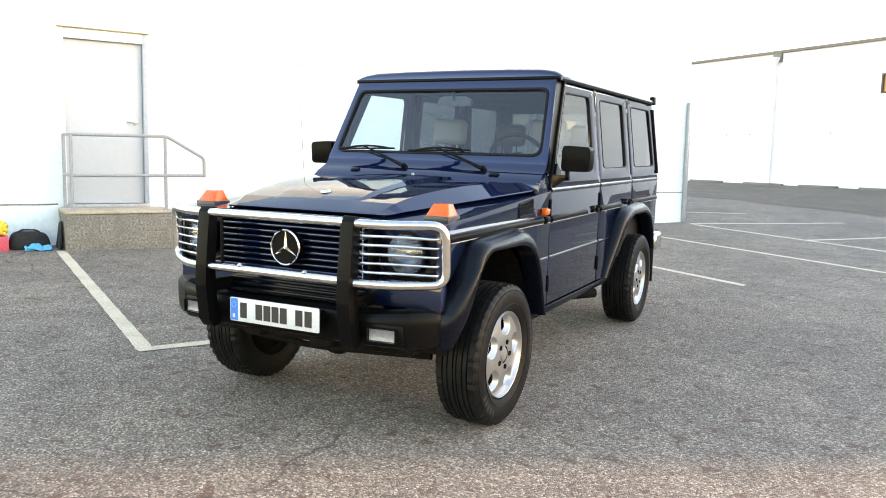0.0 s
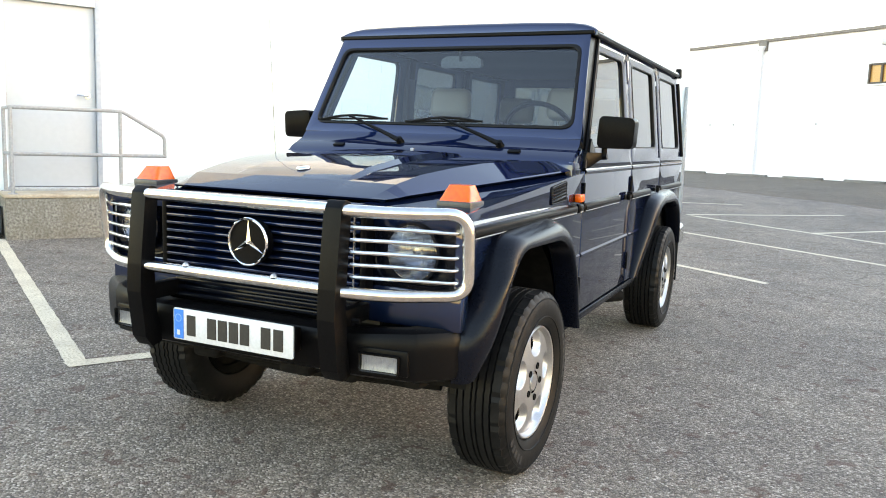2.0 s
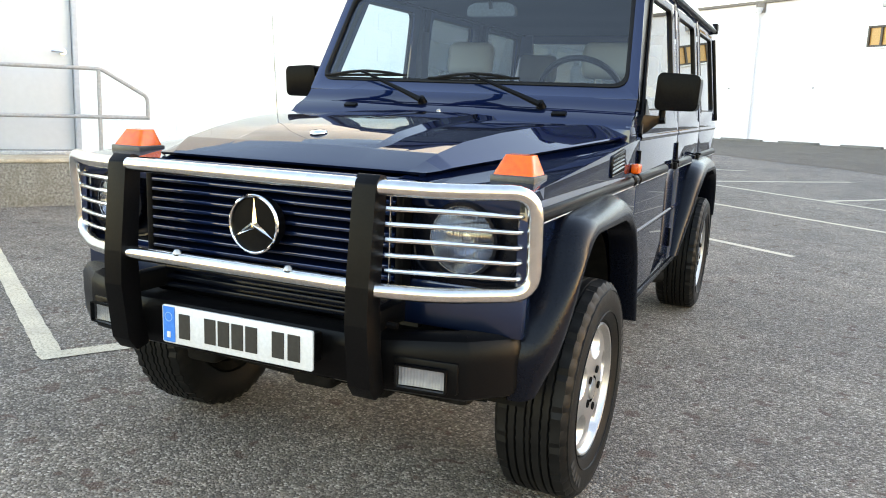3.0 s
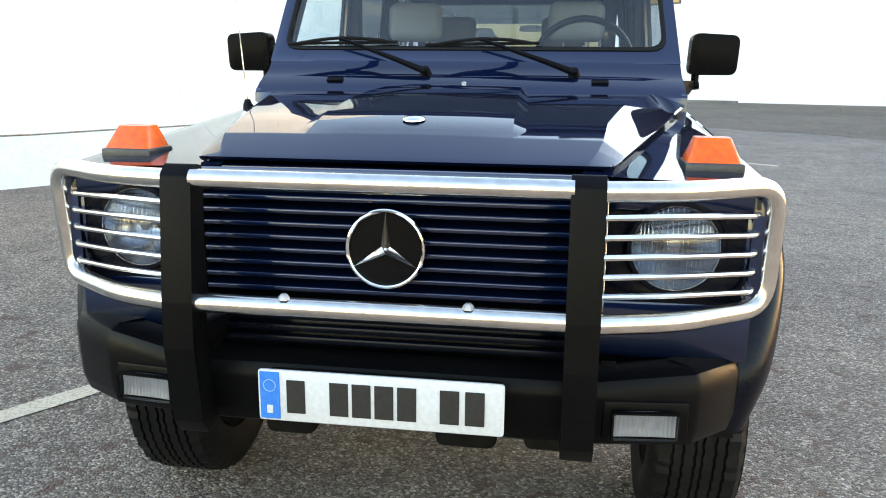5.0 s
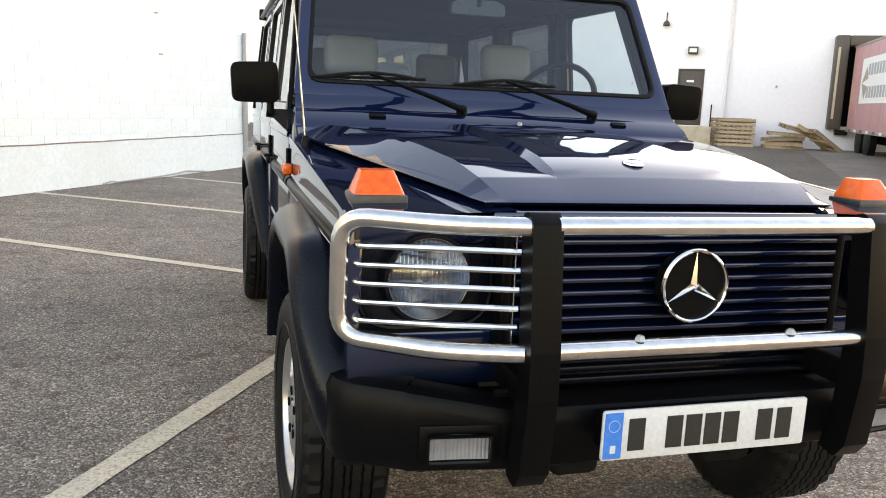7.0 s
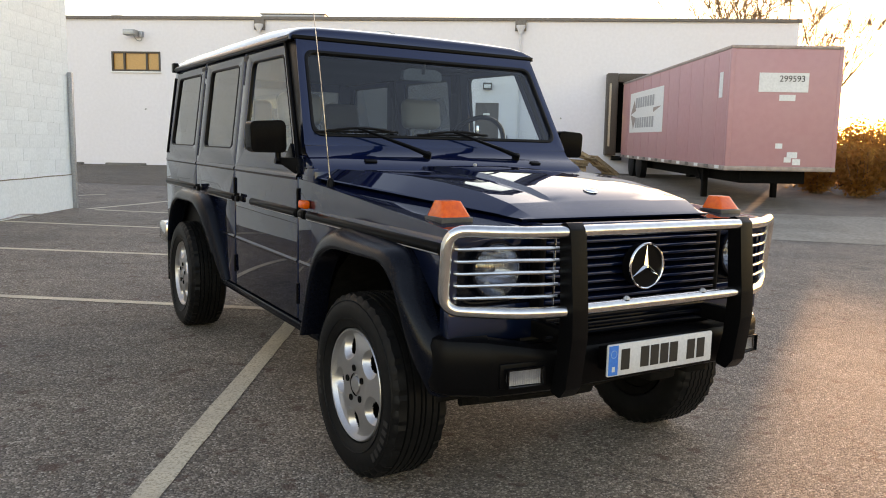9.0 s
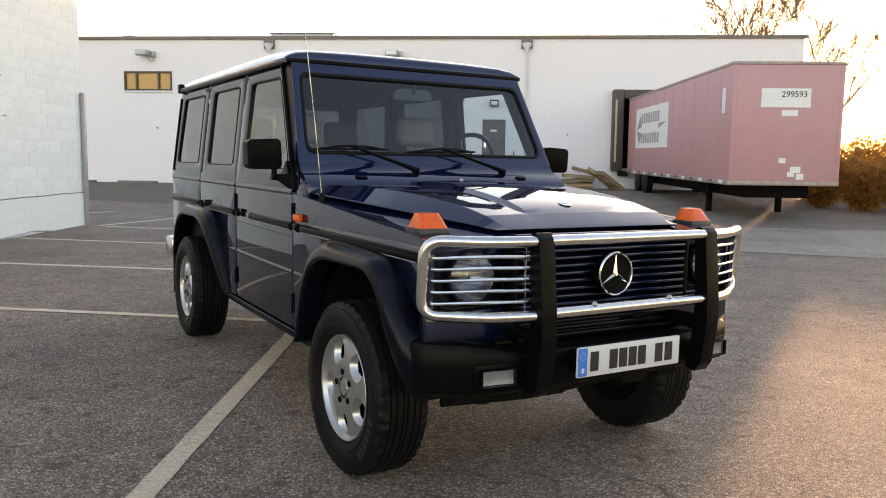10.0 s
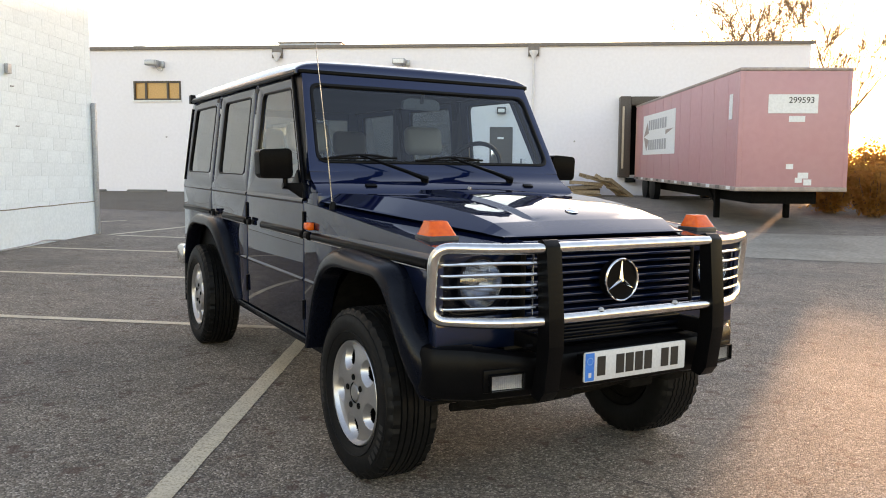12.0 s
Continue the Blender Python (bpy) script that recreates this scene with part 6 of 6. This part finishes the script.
# white panel with arrow shapes and bars for unreadable writing
bm = bmesh.new()
box(bm, (-0.012, -6.5, 1.98), (-0.004, -1.55, 3.4))
decal = part("side_decal", bm, WHITE_DECAL, trailer, "white panel with grey bars and a dark arrow")
for z0, z1 in ((2.85, 3.2), (2.15, 2.5)):
    for i in range(8):
        bm = bmesh.new()
        box(bm, (-0.017, -5.3 + 0.36 * i, z0), (-0.0125, -5.3 + 0.36 * i + 0.26, z1))
        part("decal_bar", bm, GALV, decal)
for pts in (((-6.3, 2.8), (-5.2, 2.62), (-5.2, 2.78)), ((-1.7, 2.62), (-2.6, 2.75), (-2.3, 3.15)), ((-1.7, 2.62), (-2.6, 2.5), (-2.2, 2.1))):
    bm = bmesh.new()
    bm.faces.new([bm.verts.new((-0.0145, y, z)) for y, z in pts])
    part("decal_arrow", bm, TRAILER_RAIL, decal, smooth=0)
bm = bmesh.new()
box(bm, (-0.012, -12.2, 2.75), (-0.004, -11.95, 3.35))
part("reflective_tag", bm, WHITE_DECAL, trailer)
bm = bmesh.new()
box(bm, (0.66, -TR_L - 0.012, 2.86), (1.8, -TR_L - 0.004, 3.3))
sign = part("number_panel", bm, WHITE_DECAL, trailer, "white panel with the number 299593")
txt = bpy.data.curves.new("fleet_number", "FONT")
txt.body, txt.size, txt.extrude, txt.align_x = "299593", 0.2, 0.001, "CENTER"
txt_ob = new("fleet_number", txt)
txt_ob.data.materials.append(INK)
txt_ob.parent = sign
txt_ob.matrix_local = pose(1.42, -TR_L - 0.016, 3.1, 90, 0, 0)
for lo, hi in (((1.15, 2.66), (1.52, 2.8)), ((1.14, 1.56), (1.3, 1.68)), ((1.42, 1.34), (1.66, 1.48)), ((1.36, 1.24), (1.52, 1.36)), ((1.56, 1.18), (1.74, 1.32))):
    bm = bmesh.new()
    box(bm, (lo[0], -TR_L - 0.012, lo[1]), (hi[0], -TR_L - 0.004, hi[1]))
    part("sticker", bm, WHITE_DECAL, trailer)
bm = bmesh.new()
box(bm, (0.5, -TR_L + 0.4, TR_Z0 - 0.4), (TR_W - 0.5, -0.3, TR_Z0 - 0.1), 0.02)
part("under_frame", bm, DARK, trailer)
for x in (0.35, TR_W - 0.35):
    bm = bmesh.new()
    box(bm, (x - 0.07, -TR_L + 2.6, 0.12), (x + 0.07, -TR_L + 2.75, TR_Z0 - 0.1), 0.01)
    box(bm, (x - 0.14, -TR_L + 2.53, 0.04), (x + 0.14, -TR_L + 2.82, 0.12), 0.01)
    tube(bm, [(x, -TR_L + 2.68, 0.5), (x, -TR_L + 3.5, TR_Z0 - 0.1)], 0.035, 6)
    part("landing_leg", bm, DARK, trailer, "dark landing leg")
for y in (-1.6, -2.9):
    for x in (0.2, TR_W - 0.2):
        bm = bmesh.new()
        lathe(bm, [(0.0, -0.13), (0.3, -0.13), (0.5, -0.1), (0.5, 0.1), (0.3, 0.13), (0, 0.13)], 24, pose(x, y, 0.82, 0, 90, 0))
        part("trailer_wheel", bm, RUBBER, trailer, "dark trailer wheel")


# ---- pallets ----
def pallet(m, group):
    t = thing("wooden_pallet", m, "weathered wooden pallet leaning or stacked by the warehouse wall", "pallet", group)
    for i in range(7):
        bm = bmesh.new()
        box(bm, (-0.6, -0.5 + 0.15 * i, 0.12), (0.6, -0.5 + 0.15 * i + 0.1, 0.14), 0.002, 1)
        part("deck_board", bm, WOOD, t)
    for y in (-0.49, -0.05, 0.39):
        bm = bmesh.new()
        box(bm, (-0.6, y, 0.02), (0.6, y + 0.1, 0.12), 0.003, 1)
        part("stringer", bm, WOOD, t)
    for i in range(3):
        bm = bmesh.new()
        box(bm, (-0.6 + 0.5 * i, -0.5, 0.0), (-0.6 + 0.5 * i + 0.1, 0.5, 0.02), 0.002, 1)
        part("base_board", bm, WOOD, t)
    return t


first_pallet = pallet(FAR @ pose(18.75, -0.75, 0.9, 82, 0, 3), "pallets by the warehouse")
for m in (pose(18.9, -0.98, 0.88, 78, 0, -4), pose(18.55, -0.55, 0.9, 85, 0, 5), pose(20.4, -1.2, 0.38, 0, 2, 8), pose(20.45, -1.25, 0.53, 3, 0, -6), pose(20.4, -1.2, 0.68, 0, -3, 12), pose(20.5, -1.15, 0.84, 0, 4, 2),
          pose(20.9, -1.3, 1.0, 6, 14, 14), pose(21.3, -1.6, 0.85, -4, 30, -8), pose(21.5, -2.0, 0.7, 2, 34, 24)):
    copy_thing(first_pallet, FAR @ m)

# wheel stops along the far wall
rng = random.Random(5)
for i, u in enumerate((-12.5, -9.3, -6.6, -3.2, -0.2, 2.6, 5.4)):
    st = far_thing("wheel_stop", "worn concrete wheel stop at the foot of the far wall", "wheel stop", "wheel stops", at=(u, -0.9 - rng.uniform(0, 0.25), 0.4))
    bm = bmesh.new()
    box(bm, (-1.0, -0.09, -0.06), (1.0 + rng.uniform(-0.3, 0.3), 0.09, 0.12), 0.035, 2, pose(0, 0, 0, 0, 0, rng.uniform(-4, 4)))
    part("stop_block", bm, STOP_CONCRETE, st)

# sheet of darker paving along the far wall, with an uneven edge
bm = bmesh.new()
rows = []
for i in range(61):
    u = -17.5 + 38.5 * i / 60
    near = -13.4 + 0.5 * noise.noise(Vector((u * 0.4, 3, 1))) + 0.15 * noise.noise(Vector((u * 2.1, 7, 1)))
    rows.append([bm.verts.new(on_ground(*(FAR @ Vector((u, near + (-0.02 - near) * j / 8, 0))).to_2d(), 0.005)) for j in range(9)])
for a, b in zip(rows, rows[1:]):
    for j in range(8):
        bm.faces.new((a[j], a[j + 1], b[j + 1], b[j]))
tagged(obj("dark_paving", bm, DARK_ASPHALT, 60), "darker asphalt along the warehouse wall", "pavement", kind="structure")

# pale concrete apron towards the trailer
bm = bmesh.new()
quad = [(8.6, 6.35), (11.6, 3.6), (16.5, 5.6), (12.6, 9.0)]
rows = [[bm.verts.new(on_ground(*(Vector(quad[0]).lerp(Vector(quad[1]), i / 12).lerp(Vector(quad[3]).lerp(Vector(quad[2]), i / 12), j / 12)), 0.006)) for j in range(13)] for i in range(13)]
for a, b in zip(rows, rows[1:]):
    for j in range(12):
        bm.faces.new((a[j], a[j + 1], b[j + 1], b[j]))
tagged(obj("apron", bm, surface("pale_concrete", (0.2, 0.18, 0.15), (0.3, 0.27, 0.23), 0.9, 0, 14, 0.003, 60, stain=(0.12, 0.1, 0.08), stain_scale=0.8, stain_amount=0.6), 60), "pale worn concrete apron", "pavement", kind="structure")


# ---- bare trees and dry shrubs behind ----
def bare_tree(name, at, height, seed, label):
    rng = random.Random(seed)
    t = thing(name, Matrix.Translation(at), label, "tree", "bare trees")
    trunk, twigs = bmesh.new(), bmesh.new()

    def grow(bm, p, d, length, r, level):
        pts, rs = [p], [r]
        for i in range(4):
            d = (d + Vector((rng.uniform(-1, 1), rng.uniform(-1, 1), rng.uniform(-0.4, 0.9))) * 0.13).normalized()
            p = p + d * length / 4
            pts.append(p)
            rs.append(max(0.018, r * (1 - 0.45 * (i + 1) / 4)))
        tube(bm, pts, rs, 7 if level < 2 else 3, caps=False)
        if level < 5:
            for k in range((6, 4, 3, 4, 4, 4)[level]):
                i = rng.randint(2, 4) if level else rng.randint(2, 4)
                a = rng.uniform(0, math.tau)
                side = (d.orthogonal().normalized() * math.cos(a) + d.cross(d.orthogonal()).normalized() * math.sin(a))
                grow(twigs if level >= 1 else trunk, pts[i], (d + side * rng.uniform(0.5, 1.0) + Vector((0, 0, 0.2))).normalized(), length * rng.uniform(0.55, 0.75), rs[i] * 0.6, level + 1)

    grow(trunk, Vector((0, 0, -0.3)), Vector((0.05, 0, 1)), height * 0.36, height * 0.014, 0)
    part("trunk", trunk, BARK, t)
    part("crown", twigs, BARK, t, "bare leafless branches")


def shrub(at, size, seed):
    rng = random.Random(seed)
    t = thing("dry_shrub", Matrix.Translation(at), "tall dry brown shrub in low evening sun", "shrub", "dry shrubs")
    stems, leaves = bmesh.new(), bmesh.new()
    for i in range(26):
        a, lean = rng.uniform(0, math.tau), rng.uniform(0.05, 0.45)
        h = size * rng.uniform(0.6, 1.1)
        pts = [Vector((0.35 * size * 0.3 * math.cos(a) * 0.4, 0.1 * size * math.sin(a), 0))]
        d = Vector((math.cos(a) * lean, math.sin(a) * lean, 1)).normalized()
        for k in range(5):
            d = (d + Vector((rng.uniform(-1, 1), rng.uniform(-1, 1), rng.uniform(-0.3, 0.4))) * 0.16).normalized()
            pts.append(pts[-1] + d * h / 5)
        tube(stems, pts, [0.03, 0.025, 0.02, 0.015, 0.01, 0.006], 4, caps=False)
        for k in range(190):
            p = pts[rng.randint(1, 5)] + Vector((rng.gauss(0, 1), rng.gauss(0, 1), rng.gauss(0, 1))) * size * 0.09
            if p.z < 0.05:
                continue
            u = Vector((rng.uniform(-1, 1), rng.uniform(-1, 1), rng.uniform(-1, 1))).normalized()
            v = u.orthogonal().normalized()
            s = rng.uniform(0.035, 0.095)
            leaves.faces.new([leaves.verts.new(p + q) for q in (u * s, v * s * 0.4, -u * s, -v * s * 0.4)])
    part("stem", stems, BARK, t)
    part("foliage", leaves, DRY_LEAF, t, "dry brown leaves", 0)


bare_tree("bare_tree", (38.4, 29.9, 0), 17.0, 29, "bare leafless tree behind the warehouse roof")
bare_tree("bare_tree", (41.2, 26.4, 0), 16.0, 8, "bare leafless tree in the glow of the sun")
rng = random.Random(21)
for k in range(11):
    a, r = radians(26.5 + 0.85 * k), (24.0, 27.5, 31.0)[k % 3] + rng.uniform(-1, 1)
    shrub(on_ground(-2.1 + r * math.cos(a), -3 + r * math.sin(a)), (1.5, 1.8, 2.1)[k % 3] * rng.uniform(0.85, 1.1), k)

# ---- painted blocks of the wall: singly near the corner, joined beyond ----
def block_mesh(width):
    bm = bmesh.new()
    box(bm, (0.001, 0.0022, 0.001), (width - 0.001, 0.0082, COURSE - 0.001), 0.003, 2)
    me = bpy.data.meshes.new("block")
    bm.to_mesh(me)
    bm.free()
    me.materials.append(WALL_PAINT)
    return me


whole, half = block_mesh(BLOCK), block_mesh(BLOCK / 2)
rng = random.Random(11)
rest, placed = bmesh.new(), 0
for row in range(int((WALL_TOP + 0.2) / COURSE)):
    z = -0.2 + COURSE * row
    u = -17.0 - (BLOCK / 2 if row % 2 else 0)
    while u < -0.01:
        w = BLOCK
        if u + w > 0.001:
            w = BLOCK / 2
        inside = u + w > DOOR_U0 - 0.02 and u < DOOR_U1 + 0.02 and z + COURSE > DOOR_Z0 and z < DOOR_Z1 + 0.03
        if not inside and u >= -17.01:
            dy = rng.uniform(-0.0012, 0.0012)
            if u > -4.9 and 0.5 < z < 5.2 and placed < 300:
                o = new("block", whole if w == BLOCK else half)
                o.parent = wall_west
                o.location = (u, dy, z)
                placed += 1
            else:
                lo, hi = Vector((u + 0.001, 0.0022 + dy, z + 0.001)), Vector((u + w - 0.001, 0.0082, z + COURSE - 0.001))
                b = 0.003
                f = [rest.verts.new(p) for p in ((lo.x + b, lo.y, lo.z + b), (hi.x - b, lo.y, lo.z + b), (hi.x - b, lo.y, hi.z - b), (lo.x + b, lo.y, hi.z - b))]
                g = [rest.verts.new(p) for p in ((lo.x, hi.y, lo.z), (hi.x, hi.y, lo.z), (hi.x, hi.y, hi.z), (lo.x, hi.y, hi.z))]
                rest.faces.new(f)
                for k in range(4):
                    rest.faces.new((f[k], g[k], g[(k + 1) % 4], f[(k + 1) % 4]))
        u += w
more = part("block_courses", rest, WALL_PAINT, wall_west, smooth=0)
tagged(more, "painted block courses", kind="stuff")
